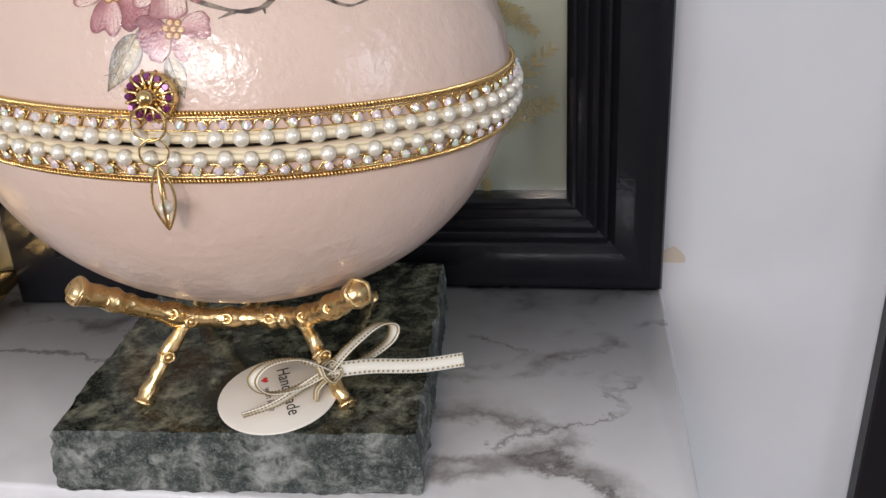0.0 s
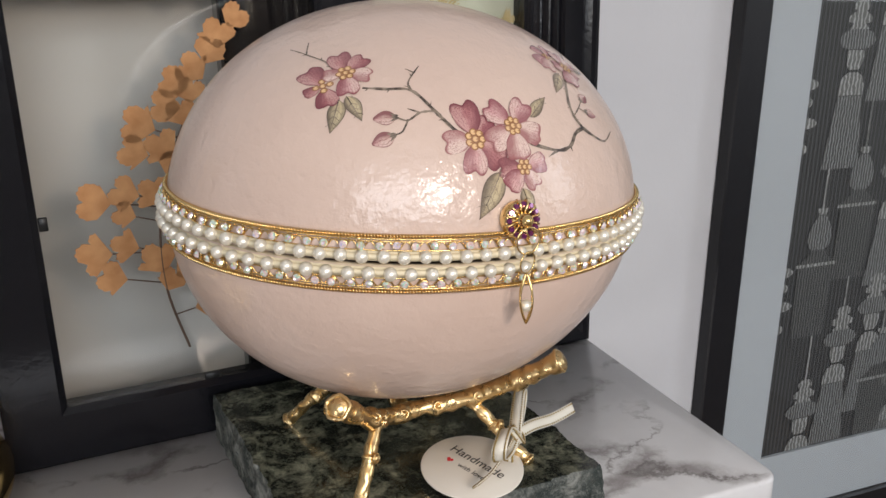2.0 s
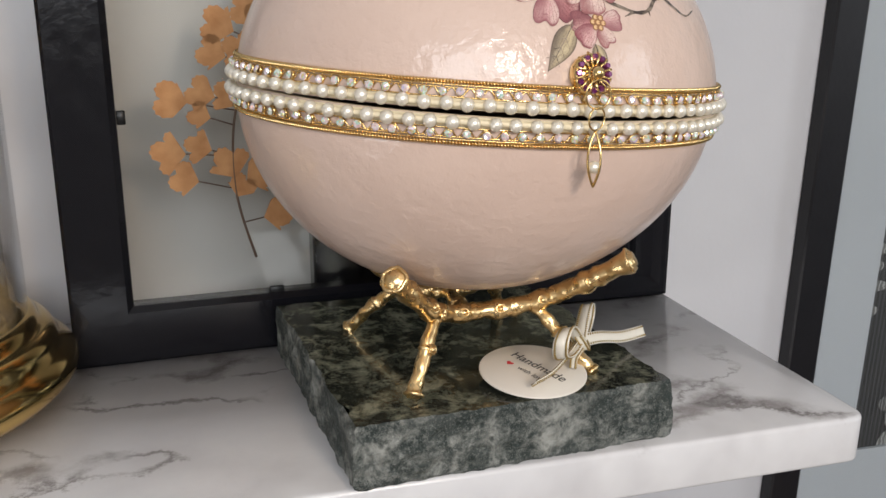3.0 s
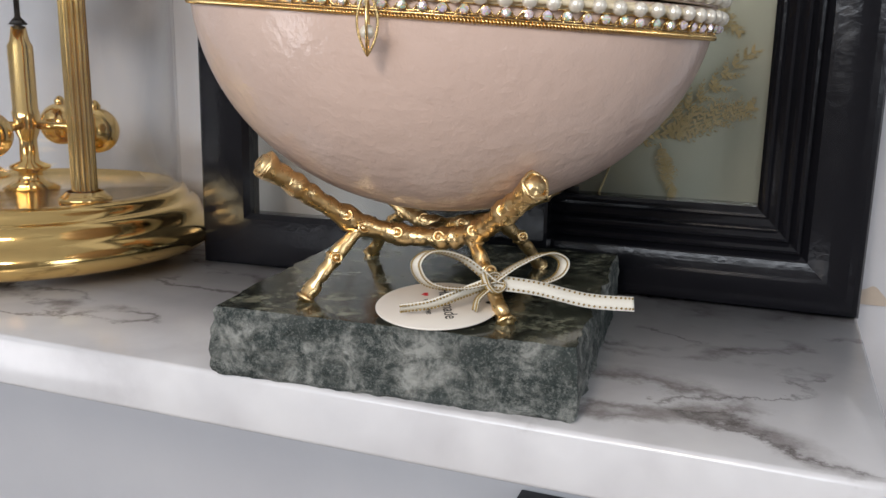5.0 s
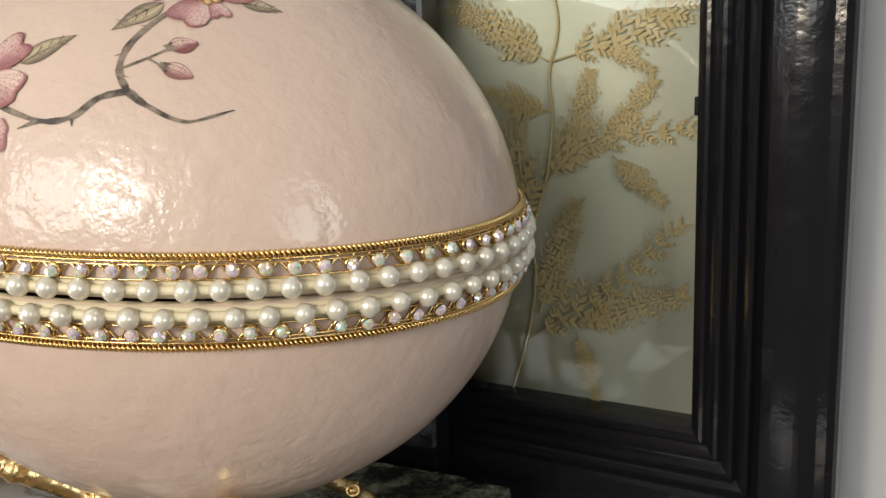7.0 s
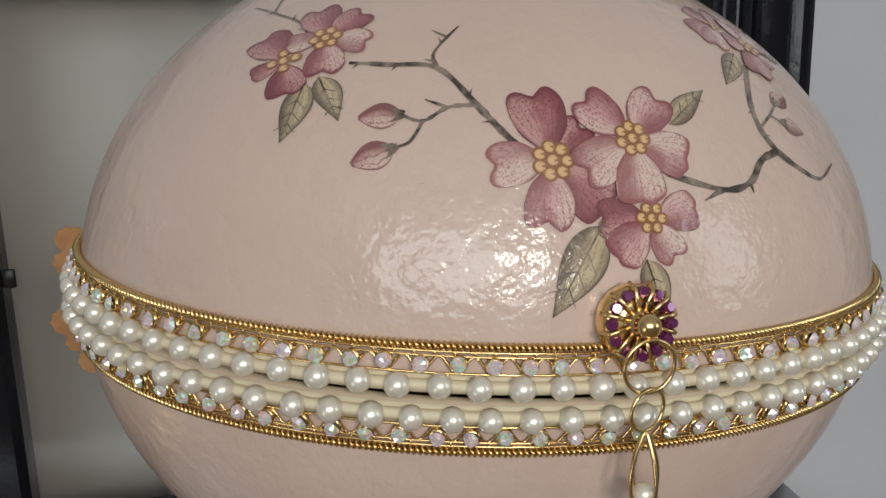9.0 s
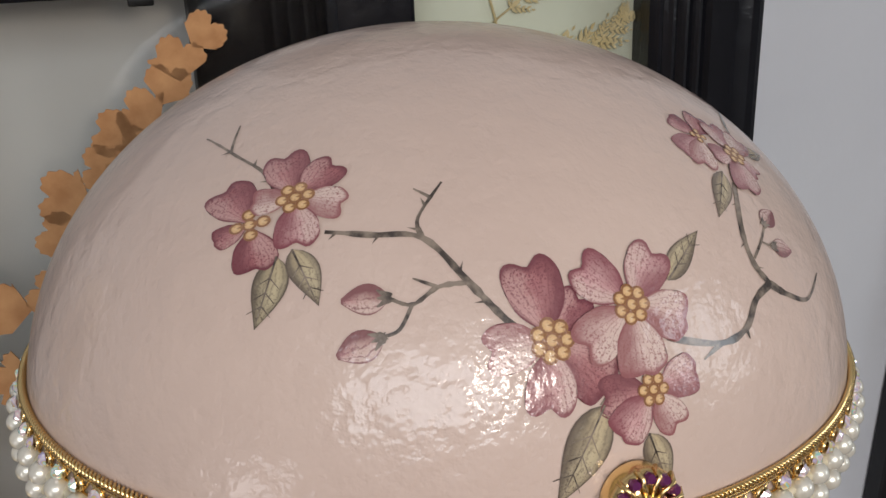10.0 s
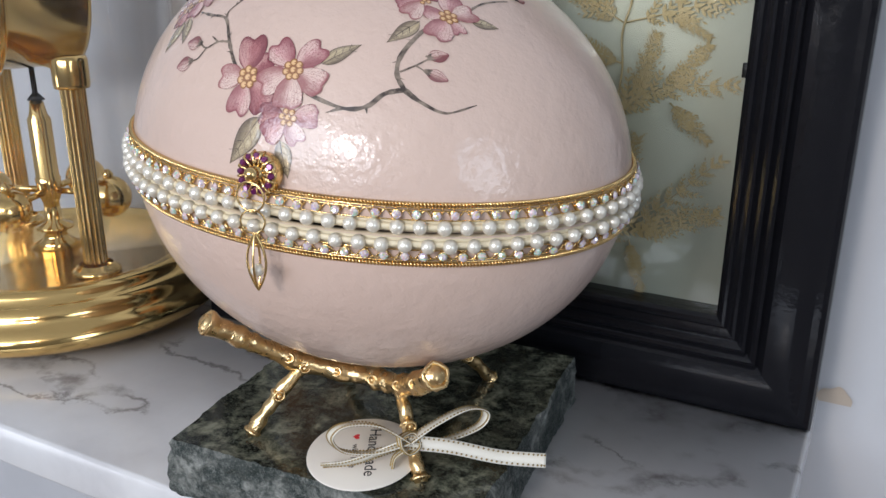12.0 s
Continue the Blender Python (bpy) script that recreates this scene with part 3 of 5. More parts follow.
def shell(name, lo, hi, label):
    bm = bmesh.new()
    NT, NP = 150, 96
    rows = []
    for i in range(NT + 1):
        t = -math.pi / 2 + math.pi * i / NT
        u = EA * math.sin(t * 0.9995)
        rows.append([bm.verts.new(egg_pt(u, lo + (hi - lo) * j / NP)) for j in range(NP + 1)])
    for a, b in zip(rows, rows[1:]):
        for j in range(NP):
            bm.faces.new((a[j], b[j], b[j + 1], a[j + 1]))
    inner = []
    for r in rows:
        inner.append([bm.verts.new(v.co * 0.965) for v in (r[0], r[-1])])
    for a, b, ia, ib in zip(rows, rows[1:], inner, inner[1:]):
        bm.faces.new((a[0], ia[0], ib[0], b[0])).material_index = 1
        bm.faces.new((a[-1], b[-1], ib[1], ia[1])).material_index = 1
    return part(name, bm, [m_shell, m_shell_edge], egg, label)


GAP = 0.0120
upper = shell("upper_shell", GAP, math.pi - GAP, "glazed pink lid painted with pink blossom branches")
lower = shell("lower_shell", math.pi + GAP, 2 * math.pi - GAP, "plain glazed pink lower half")


def ring_pt(th, w, off=0.0):
    c = math.sqrt(1 - (w / EB) ** 2)
    u = EA * c * math.cos(th)
    v = EB * c * math.sin(th) * (1 + EK * u / EA)
    n = Vector((math.cos(th) / EA, math.sin(th) / EB, w / EB ** 2 / 1.0)).normalized()
    return Vector((u, v, w)) + n * off, n


_th = np.linspace(0, 2 * math.pi, 4001)
_pp = np.array([ring_pt(t, 0.0)[0] for t in _th])
_len = np.concatenate([[0], np.cumsum(np.linalg.norm(np.diff(_pp, axis=0), axis=1))])


def even(n, shift=0.0):
    return np.interp((np.arange(n) + shift) / n * _len[-1], _len, _th)


def rope(parent, w, label):
    """Two gold strands twisted round each other along the rim."""
    turns, per = 270, 8
    n = turns * per
    th = even(n)
    verts, faces = [], []
    for strand in range(2):
        base = len(verts)
        seg = 5
        for i in range(n):
            p, nn = ring_pt(th[i], w, 0.0007)
            t = Vector((-EA * math.sin(th[i]), EB * math.cos(th[i]), 0)).normalized()
            b = t.cross(nn)
            a = 2 * math.pi * i / per + strand * math.pi
            c = p + (nn * math.cos(a) + b * math.sin(a)) * 0.00036
            for j in range(seg):
                q_ = 2 * math.pi * j / seg
                verts.append(c + (nn * math.cos(q_) + b * math.sin(q_)) * 0.00038)
        for i in range(n):
            for j in range(seg):
                faces.append((base + i * seg + j, base + (i + 1) % n * seg + j, base + (i + 1) % n * seg + (j + 1) % seg, base + i * seg + (j + 1) % seg))
    me = bpy.data.meshes.new("rope_edge")
    me.from_pydata(verts, [], faces)
    me.materials.append(m_gold)
    me.polygons.foreach_set("use_smooth", [True] * len(faces))
    return shared("rope_edge", me, parent, None, label)


def strip(name, parent, w0, w1, off0, off1, material, label=""):
    bm = bmesh.new()
    rows = []
    for t in even(240):
        rows.append([bm.verts.new(ring_pt(t, w0, -0.0002)[0]), bm.verts.new(ring_pt(t, w0, off0)[0]), bm.verts.new(ring_pt(t, w1, off1)[0]), bm.verts.new(ring_pt(t, w1, -0.0002)[0])])
    for i in range(240):
        a, b = rows[i], rows[(i + 1) % 240]
        for j in range(3):
            bm.faces.new((a[j], b[j], b[j + 1], a[j + 1]))
    bmesh.ops.recalc_face_normals(bm, faces=bm.faces)
    return part(name, bm, material, parent, label)


bm = bmesh.new()
ball(bm, (0, 0, 0), 0.00180, 16, 10)
pearl_mesh = mesh_ob("pearl", bm, m_pearl)
bm = bmesh.new()
rg = random.Random(2)
apex = bm.verts.new((0, 0, 0.00100))
r1 = [bm.verts.new((0.00062 * math.cos(a), 0.00062 * math.sin(a), 0.00088 + rg.uniform(-0.0001, 0.0001))) for a in np.linspace(0, 2 * math.pi, 9)[:-1]]
r2 = [bm.verts.new((0.00100 * math.cos(a + 0.39), 0.00100 * math.sin(a + 0.39), 0.00030 + rg.uniform(-0.00012, 0.00012))) for a in np.linspace(0, 2 * math.pi, 9)[:-1]]
for k in range(8):
    bm.faces.new((apex, r1[k], r1[(k + 1) % 8]))
    bm.faces.new((r1[k], r2[k], r1[(k + 1) % 8]))
    bm.faces.new((r1[(k + 1) % 8], r2[k], r2[(k + 1) % 8]))
gem_mesh = mesh_ob("rhinestone", bm, m_gem, False)
bm = bmesh.new()
lathe(bm, [(0.0008, 0.0003), (0.00122, 0.00035), (0.00126, -0.0003), (0.0008, -0.0006)], 10)
cup_mesh = mesh_ob("gem_cup", bm, m_gold)


def facing(p, n, spin=0.0):
    return Matrix.Translation(p) @ n.to_track_quat("Z", "Y").to_matrix().to_4x4() @ Matrix.Rotation(spin, 4, "Z")


rnd = random.Random(4)
for sgn, side, sh in ((1, "upper", 0.0), (-1, "lower", 0.5)):
    lat = bmesh.new()
    for w_, rr in ((0.0066, 0.00022), (0.0060, 0.00020), (0.0037, 0.00020)):
        tube(lat, [ring_pt(t, sgn * w_, 0.0006)[0] for t in even(300)], rr, 5, True)
    for t in even(165):
        tube(lat, [ring_pt(t, sgn * 0.0059, 0.0006)[0], ring_pt(t, sgn * 0.0068, 0.0006)[0]], 0.00020, 4)
    tube(lat, [ring_pt(t, sgn * (0.0049 - 0.0011 * math.cos(2 * math.pi * (k / 8 - sh))), 0.0005)[0] for k, t in enumerate(even(760))], 0.00022, 4, True)
    trim = part(side + "_gold_trim", lat, m_gold, egg, "open gold wire trim set with rhinestones")
    rope(trim, sgn * 0.0074, "twisted gold rope edge")
    cups = bmesh.new()
    for t in even(95, sh):
        p, n = ring_pt(t + rnd.uniform(-0.004, 0.004), sgn * (0.0050 + rnd.uniform(-0.00015, 0.00015)), 0.0009)
        shared("rhinestone", gem_mesh, trim, facing(p, n, rnd.uniform(0, 1)) @ Matrix.Scale(1.16, 4) @ pose(0, 0, 0.0002, rnd.uniform(-16, 16), rnd.uniform(-16, 16), 0))
        k0 = len(cups.verts)
        cups.from_mesh(cup_mesh)
        cups.verts.ensure_lookup_table()
        mt = facing(p, n)
        for v in cups.verts[k0:]:
            v.co = mt @ v.co
    part("gem_setting", cups, m_gold, trim)
    bmr = bmesh.new()
    tube(bmr, [ring_pt(t, sgn * 0.0021, 0.0008)[0] for t in even(300)], lambda q_: 0.00085, 8, True)
    pearls = part(side + "_pearl_trim", bmr, m_cord, egg, "cream cord strung with small pearls")
    strip("cord_backing", pearls, sgn * 0.00085, sgn * 0.0037, 0.0003, 0.0003, m_cord)
    for t in even(83, sh * 0.7):
        p, n = ring_pt(t + rnd.uniform(-0.003, 0.003), sgn * (0.00222 + rnd.uniform(-0.00012, 0.00012)), 0.0016)
        shared("pearl", pearl_mesh, pearls, Matrix.Translation(p) @ Matrix.Scale(rnd.uniform(0.96, 1.04), 4))
bpy.data.meshes.remove(cup_mesh)


# ---- painted blossom on the lid ----
def patch(name, fn, nu, nv, material, off):
    """A painted patch on the shell: fn(r, s) gives (u, h); r from root to tip, s from side to side."""
    bm = bmesh.new()
    uvl = bm.loops.layers.uv.new("UVMap")
    vs = [[bm.verts.new(on_egg(*fn(i / nu, j / nv), off)) for j in range(nv + 1)] for i in range(nu + 1)]
    for i in range(nu):
        for j in range(nv):
            f_ = bm.faces.new((vs[i][j], vs[i][j + 1], vs[i + 1][j + 1], vs[i + 1][j]))
            for lp, (a, b) in zip(f_.loops, ((i, j), (i, j + 1), (i + 1, j + 1), (i + 1, j))):
                lp[uvl].uv = (a / nu, b / nv)
    return part(name, bm, material, upper)


def petal(c, tip, material, off, wide=0.66, notch=0.09):
    c, tip = Vector(c), Vector(tip)
    ax = tip - c
    pr = Vector((-ax.y, ax.x))

    def fn(r, s):
        q_ = s * 2 - 1
        reach = 1.03 - 0.30 * abs(q_) ** 5 - notch * math.exp(-(q_ / 0.20) ** 2) + 0.03 * math.sin(7 * q_ + ax.x)
        spread = wide * (0.62 + 0.38 * math.sin(math.pi * min(1.0, r * 0.85))) * q_
        p = c + (ax * math.cos(spread) + pr * math.sin(spread)) * (reach * r)
        return p.x, p.y

    patch("painted_petal", fn, 10, 16, material, off)


def disc(name, c, r, material, off, stretch=(1, 0), ratio=1.0):
    d = Vector(stretch).normalized()
    e = Vector((-d.y, d.x))

    def fn(a, s):
        p = Vector(c) + (d * math.cos(2 * math.pi * s) * r + e * math.sin(2 * math.pi * s) * r * ratio) * max(a, 0.02)
        return p.x, p.y

    patch(name, fn, 3, 12, material, off)


def flower(c, tips, mats, off, stamens=8, sr=1.12):
    for k, tip in enumerate(tips):
        petal(c, tip, mats[k % len(mats)], off + 0.00002 * k)
    c = Vector(c)
    L_ = (Vector(tips[0]) - c).length
    for k in range(stamens):
        a = 2 * math.pi * k / max(1, stamens - 1)
        rr = 0.0 if k == stamens - 1 else 0.20 * L_
        disc("painted_stamen", c + Vector((math.cos(a), math.sin(a))) * rr, sr * L_ / 10, m_stamen, off + 0.00016)


def leaf(root, tip, wide, off=0.00012):
    root, tip = Vector(root), Vector(tip)
    ax = tip - root
    pr = Vector((-ax.y, ax.x)).normalized()

    def fn(r, s):
        w = wide * math.sin(math.pi * r ** 0.75) * (1 - 0.25 * r)
        p = root + ax * r + pr * (w * (2 * s - 1) + 0.25 * math.sin(3 * r))
        return p.x, p.y

    patch("painted_leaf", fn, 12, 6, m_leaf_paint, off)
    stroke([root, root.lerp(tip, 0.9)], 0.16, 0.05, off + 0.00006)
    for k in (0.3, 0.5, 0.68):
        for sd in (-1, 1):
            b0 = root.lerp(tip, k)
            stroke([b0, b0 + ax * 0.13 + pr * sd * wide * 0.6], 0.10, 0.04, off + 0.00006)


def stroke(ctrl, w0, w1, off=0.0001, thorns=0):
    line = smooth_line([Vector((*c, 0)) for c in ctrl], 6)
    n = len(line) - 1
    bm = bmesh.new()
    prev = None
    rnd_ = random.Random(int(abs(ctrl[0][0]) * 100))
    for i, p in enumerate(line):
        a, b = line[max(i - 1, 0)], line[min(i + 1, n)]
        t = (b - a).normalized()
        s = Vector((-t.y, t.x, 0))
        w = w0 + (w1 - w0) * i / n
        w *= 1 + (0.25 * rnd_.uniform(-1, 1) if w0 > 0.3 else 0)
        pair = [bm.verts.new(on_egg((p + s * w).x, (p + s * w).y, off)), bm.verts.new(on_egg((p - s * w).x, (p - s * w).y, off))]
        if prev:
            bm.faces.new((prev[0], prev[1], pair[1], pair[0]))
        prev = pair
        if thorns and i % 5 == 3 and 0 < i < n:
            d = s * rnd_.choice((-1, 1)) + t * 0.7
            e = p + d * (0.9 + w)
            v3 = [bm.verts.new(on_egg(*(p + t * k).xy, off + 0.00002)) for k in (-0.3, 0.3)] + [bm.verts.new(on_egg(*e.xy, off + 0.00002))]
            bm.faces.new(v3)
    bmesh.ops.recalc_face_normals(bm, faces=bm.faces)
    part("painted_branch", bm, m_twig_paint, upper)


def bud(c, toward, size):
    c, d = Vector(c), Vector(toward).normalized()

    def fn(r, s):
        w = size * 0.76 * math.sin(math.pi * (0.06 + 0.88 * r) ** 0.85)
        p = c + d * (size * (2 * r - 1)) + Vector((-d.y, d.x)) * w * (2 * s - 1)
        return p.x, p.y

    patch("painted_bud", fn, 8, 6, m_petal_bud, 0.00012)
    for k in (-0.5, 0.5, 0.0):
        b0 = c + d * (-size * 1.15)
        stroke([b0, b0 + d * size * 0.6 + Vector((-d.y, d.x)) * size * 0.8 * k], 0.6, 0.10, 0.0002)


m_petal_bud = painted("painted_pink_bud", [(0.0, (0.42, 0.22, 0.19)), (0.5, (0.58, 0.40, 0.35)), (1.0, (0.44, 0.19, 0.20))], (0.20, 0.07, 0.075), streak=7.0, depth=0.7, bare=0.6, random_shade=0.1)

flower((-2.7, 32.2), [(4.8, 25.8), (2.0, 37.7), (-4.9, 42.7), (-11.3, 31.5), (-3.7, 23.0)], [m_petal_deep, m_petal_deep, m_petal_deep, m_petal_pale, m_petal], 0.00010)
flower((10.9, 24.7), [(3.2, 24.3), (18.2, 26.5), (14.6, 19.1), (5.7, 18.9)], [m_petal_deep, m_petal, m_petal_pale, m_petal], 0.00012, 7)
flower((8.9, 36.0), [(2.0, 41.7), (13.9, 43.5), (17.5, 33.5), (1.4, 30.5), (9.9, 26.5)], [m_petal, m_petal, m_petal_pale, m_petal_pale, m_petal_pale], 0.00026)
flower((-38.4, 53.9), [(-41.4, 62.0), (-43.3, 52.8), (-38.0, 46.3)], [m_petal_deep], 0.00010, 5)
flower((-32.4, 56.4), [(-33.3, 64.6), (-26.8, 60.9), (-26.4, 53.7), (-32.8, 48.7), (-38.0, 57.4)], [m_petal_deep, m_petal_deep, m_petal_pale, m_petal, m_petal_pale], 0.00024, 7)
flower((29.7, 65.9), [(25.3, 69.2), (32.4, 72.2), (24.8, 61.0), (28.3, 58.8)], [m_petal_deep, m_petal_deep, m_petal, m_petal_pale], 0.00010, 5)
flower((36.4, 63.9), [(34.2, 71.3), (40.4, 70.2), (40.6, 60.5), (36.3, 55.5), (31.0, 62.2)], [m_petal, m_petal_pale, m_petal, m_petal, m_petal], 0.00024, 7)
for args in (((15.3, 39.0), (22.4, 46.5), 2.1), ((3.7, 23.5), (-3.2, 11.2), 3.5), ((10.0, 19.0), (13.2, 10.5), 2.4), ((-35.4, 47.9), (-38.9, 37.7), 2.5), ((-33.5, 48.5), (-30.9, 39.7), 2.2),
             ((31.5, 58.6), (27.2, 49.1), 2.2), ((41.1, 66.5), (46.5, 70.4), 1.9)):
    leaf(*args)
stroke([(-6.5, 33.4), (-9.4, 36.6), (-12.7, 40.9), (-17.4, 47.1), (-23.7, 48.5), (-29.3, 50.1)], 0.55, 0.34, thorns=1)
stroke([(-17.4, 47.1), (-17.6, 50.0), (-13.8, 54.9)], 0.38, 0.14, thorns=1)
stroke([(-12.6, 40.5), (-16.3, 40.3), (-19.7, 38.4), (-22.6, 39.7)], 0.36, 0.22)
stroke([(-19.7, 38.4), (-21.5, 35.4), (-23.5, 34.7)], 0.26, 0.22)
stroke([(-16.3, 40.3), (-19.3, 41.8)], 0.32, 0.10)
stroke([(-34.9, 58.9), (-36.3, 63.0), (-39.6, 68.3), (-43.4, 75.8)], 0.36, 0.14, thorns=1)
stroke([(3.2, 23.5), (5.2, 25.9)], 0.22, 0.18)
stroke([(-40.2, 69.3), (-39.6, 72.0), (-38.6, 75.2)], 0.24, 0.14)
stroke([(-15.4, 52.6), (-17.6, 54.4)], 0.30, 0.10)
stroke([(33.3, 56.7), (31.4, 47.5), (32.1, 41.9), (34.8, 38.4)], 0.42, 0.62, thorns=1)
stroke([(34.8, 38.4), (31.0, 35.8), (28.1, 31.5), (22.9, 29.7), (13.8, 31.2)], 0.66, 0.42)
stroke([(34.8, 38.4), (38.8, 36.6), (44.4, 36.0), (49.4, 41.7)], 0.80, 0.12)
stroke([(22.9, 29.7), (19.6, 27.7)], 0.46, 0.12)
stroke([(28.1, 31.5), (28.6, 29.9)], 0.36, 0.12)
stroke([(32.5, 42.6), (35.1, 45.8), (37.0, 48.9)], 0.26, 0.20)
stroke([(35.1, 45.8), (37.6, 45.2)], 0.24, 0.20)
stroke([(39.2, 70.0), (40.3, 75.7), (43.7, 84.5)], 0.36, 0.2)
for args in (((-25.4, 39.8), (-1, 0.05), 2.8), ((-26.5, 33.6), (-1, -0.35), 2.9), ((38.7, 51.0), (0.7, 0.7), 2.4), ((40.1, 45.2), (1, -0.05), 2.4), ((40.7, 88.0), (-0.2, 1), 1.7), ((45.0, 90.0), (0.5, 1), 1.7)):
    bud(*args)

# ---- clasp and pendant ----
cp = on_egg(7.4, 11.0, 0.0)
cn = Vector((cp.x / EA ** 2, cp.y / EB ** 2, cp.z / EB ** 2)).normalized()
clasp = part("clasp", (lambda b: (lathe(b, [(0, -0.0004), (0.0046, -0.0004), (0.0050, 0.0006), (0.0051, 0.0032), (0.0046, 0.0039), (0.0030, 0.0034), (0.0019, 0.0040), (0.0017, 0.0052), (0.0, 0.0058)], 36), b)[1])(bmesh.new()), m_gold, egg,
             "round gold flower clasp with purple stones")
clasp.matrix_basis = facing(cp, cn)
bm = bmesh.new()
lathe(bm, [(0.0, 0.0009), (0.0006, 0.0009), (0.00086, 0.0004), (0.00090, -0.0004)], 8)
am_mesh = mesh_ob("purple_stone", bm, m_amethyst, False)
bm = bmesh.new()
tube(bm, [(0.0018, 0, 0.0042), (0.0030, 0, 0.0042), (0.0046, 0, 0.0046), (0.0054, 0, 0.0030)], 0.00036, 6)
spoke_mesh = mesh_ob("spoke", bm, m_gold)
for k in range(12):
    a = 2 * math.pi * k / 12
    shared("purple_stone", am_mesh, clasp, Matrix.Rotation(a, 4, "Z") @ pose(0.0041, 0, 0.0039, 0, 16, 0))
    shared("spoke", spoke_mesh, clasp, Matrix.Rotation(a + 0.26, 4, "Z"))
bm = bmesh.new()
ball(bm, (0, 0, 0.0058), 0.0018)
part("clasp_ball", bm, m_gold, clasp)
inv = EGG.inverted()


def circle(c, r, nrm, n=28):
    q_ = nrm.to_track_quat("Z", "Y")
    return [Vector(c) + q_ @ Vector((r * math.cos(2 * math.pi * k / n), r * math.sin(2 * math.pi * k / n), 0)) for k in range(n)]


down = (inv.to_3x3() @ Vector((0, 0, -1))).normalized()
pa = cp + cn * 0.0062
out = Vector((0, -1, 0))
pendant = part("pendant_chain", (lambda b: (tube(b, circle(pa + down * 0.0052 + out * 0.0006, 0.0036, out + Vector((0.15, 0, 0))), 0.00028, 7, True), b)[1])(bmesh.new()), m_gold, egg, "gold ring chain with a leaf-shaped pearl pendant")
bm = bmesh.new()
tube(bm, circle(pa + down * 0.0112 + out * 0.0004, 0.0029, Vector((0.45, -1, 0))), 0.00026, 7, True)
part("jump_ring", bm, m_gold, pendant)
bm = bmesh.new()
top = pa + down * 0.0142
lenp = 0.0142
for turn in (0.35, 0.35 + math.pi / 2):
    sd = Vector((math.cos(turn), math.sin(turn), 0))
    pts = []
    for k in range(33):
        a = 2 * math.pi * k / 32
        zz = (1 - math.cos(a)) / 2
        wid = 0.0023 * math.sin(math.pi * zz) ** 0.9 * (1 if a < math.pi else -1)
        pts.append(top + down * (lenp * zz) + sd * wid)
    tube(bm, pts[:-1], 0.00032, 6, True)
part("leaf_cage", bm, m_gold, pendant)
bm = bmesh.new()
ball(bm, top + down * 0.0092, 0.00165)
part("pendant_pearl", bm, m_pearl, pendant)

# ---- gift tag and ribbon ----
tag = thing("gift_tag", pose(0.0105, -0.0362, TOP + 0.0026, 6.0, 0, 0) @ pose(0, 0, 0, 0, 0, -67), "round cream card tag printed with black lettering and a heart", "gift tag")
bm = bmesh.new()
lathe(bm, [(0, -0.0004), (0.0168, -0.0004), (0.0172, -0.0001), (0.0172, 0.0001), (0.0168, 0.0004), (0.0, 0.0004)], 64)
part("card", bm, m_tag, tag)


def lettering(text, size, x, y, parent, material, name="lettering"):
    cu = bpy.data.curves.new(name, "FONT")
    cu.body, cu.size, cu.align_x, cu.extrude = text, size, "CENTER", 0.00002
    tmp = new(name, cu)
    me = bpy.data.meshes.new_from_object(tmp.evaluated_get(bpy.context.evaluated_depsgraph_get()))
    bpy.data.objects.remove(tmp)
    me.materials.clear()
    me.materials.append(material)
    return shared(name, me, parent, pose(x, y, 0.00048))


lettering("Handmade", 0.0052, 0.0, 0.0012, tag, m_ink)
lettering("with love", 0.0030, 0.0018, -0.0036, tag, m_ink)
bm = bmesh.new()
hs = [bm.verts.new((-0.0075 + 0.00008 * 16 * math.sin(a) ** 3, -0.0028 + 0.00008 * (13 * math.cos(a) - 5 * math.cos(2 * a) - 2 * math.cos(3 * a) - math.cos(4 * a)), 0.0005)) for a in np.linspace(0, 2 * math.pi, 28)[:-1]]
bm.faces.new(hs[::-1])
part("printed_heart", bm, m_red, tag, "small red printed heart")
bm = bmesh.new()
lathe(bm, [(0, 0.00046), (0.0009, 0.00046)], 16, (0.001, 0.0143, 0))
part("punched_hole", bm, m_ink, tag)

ribbon = thing("ribbon_bow", pose(0, 0, TOP), "cream ribbon bow with gold stitched edges tied round a stand leg", "ribbon")


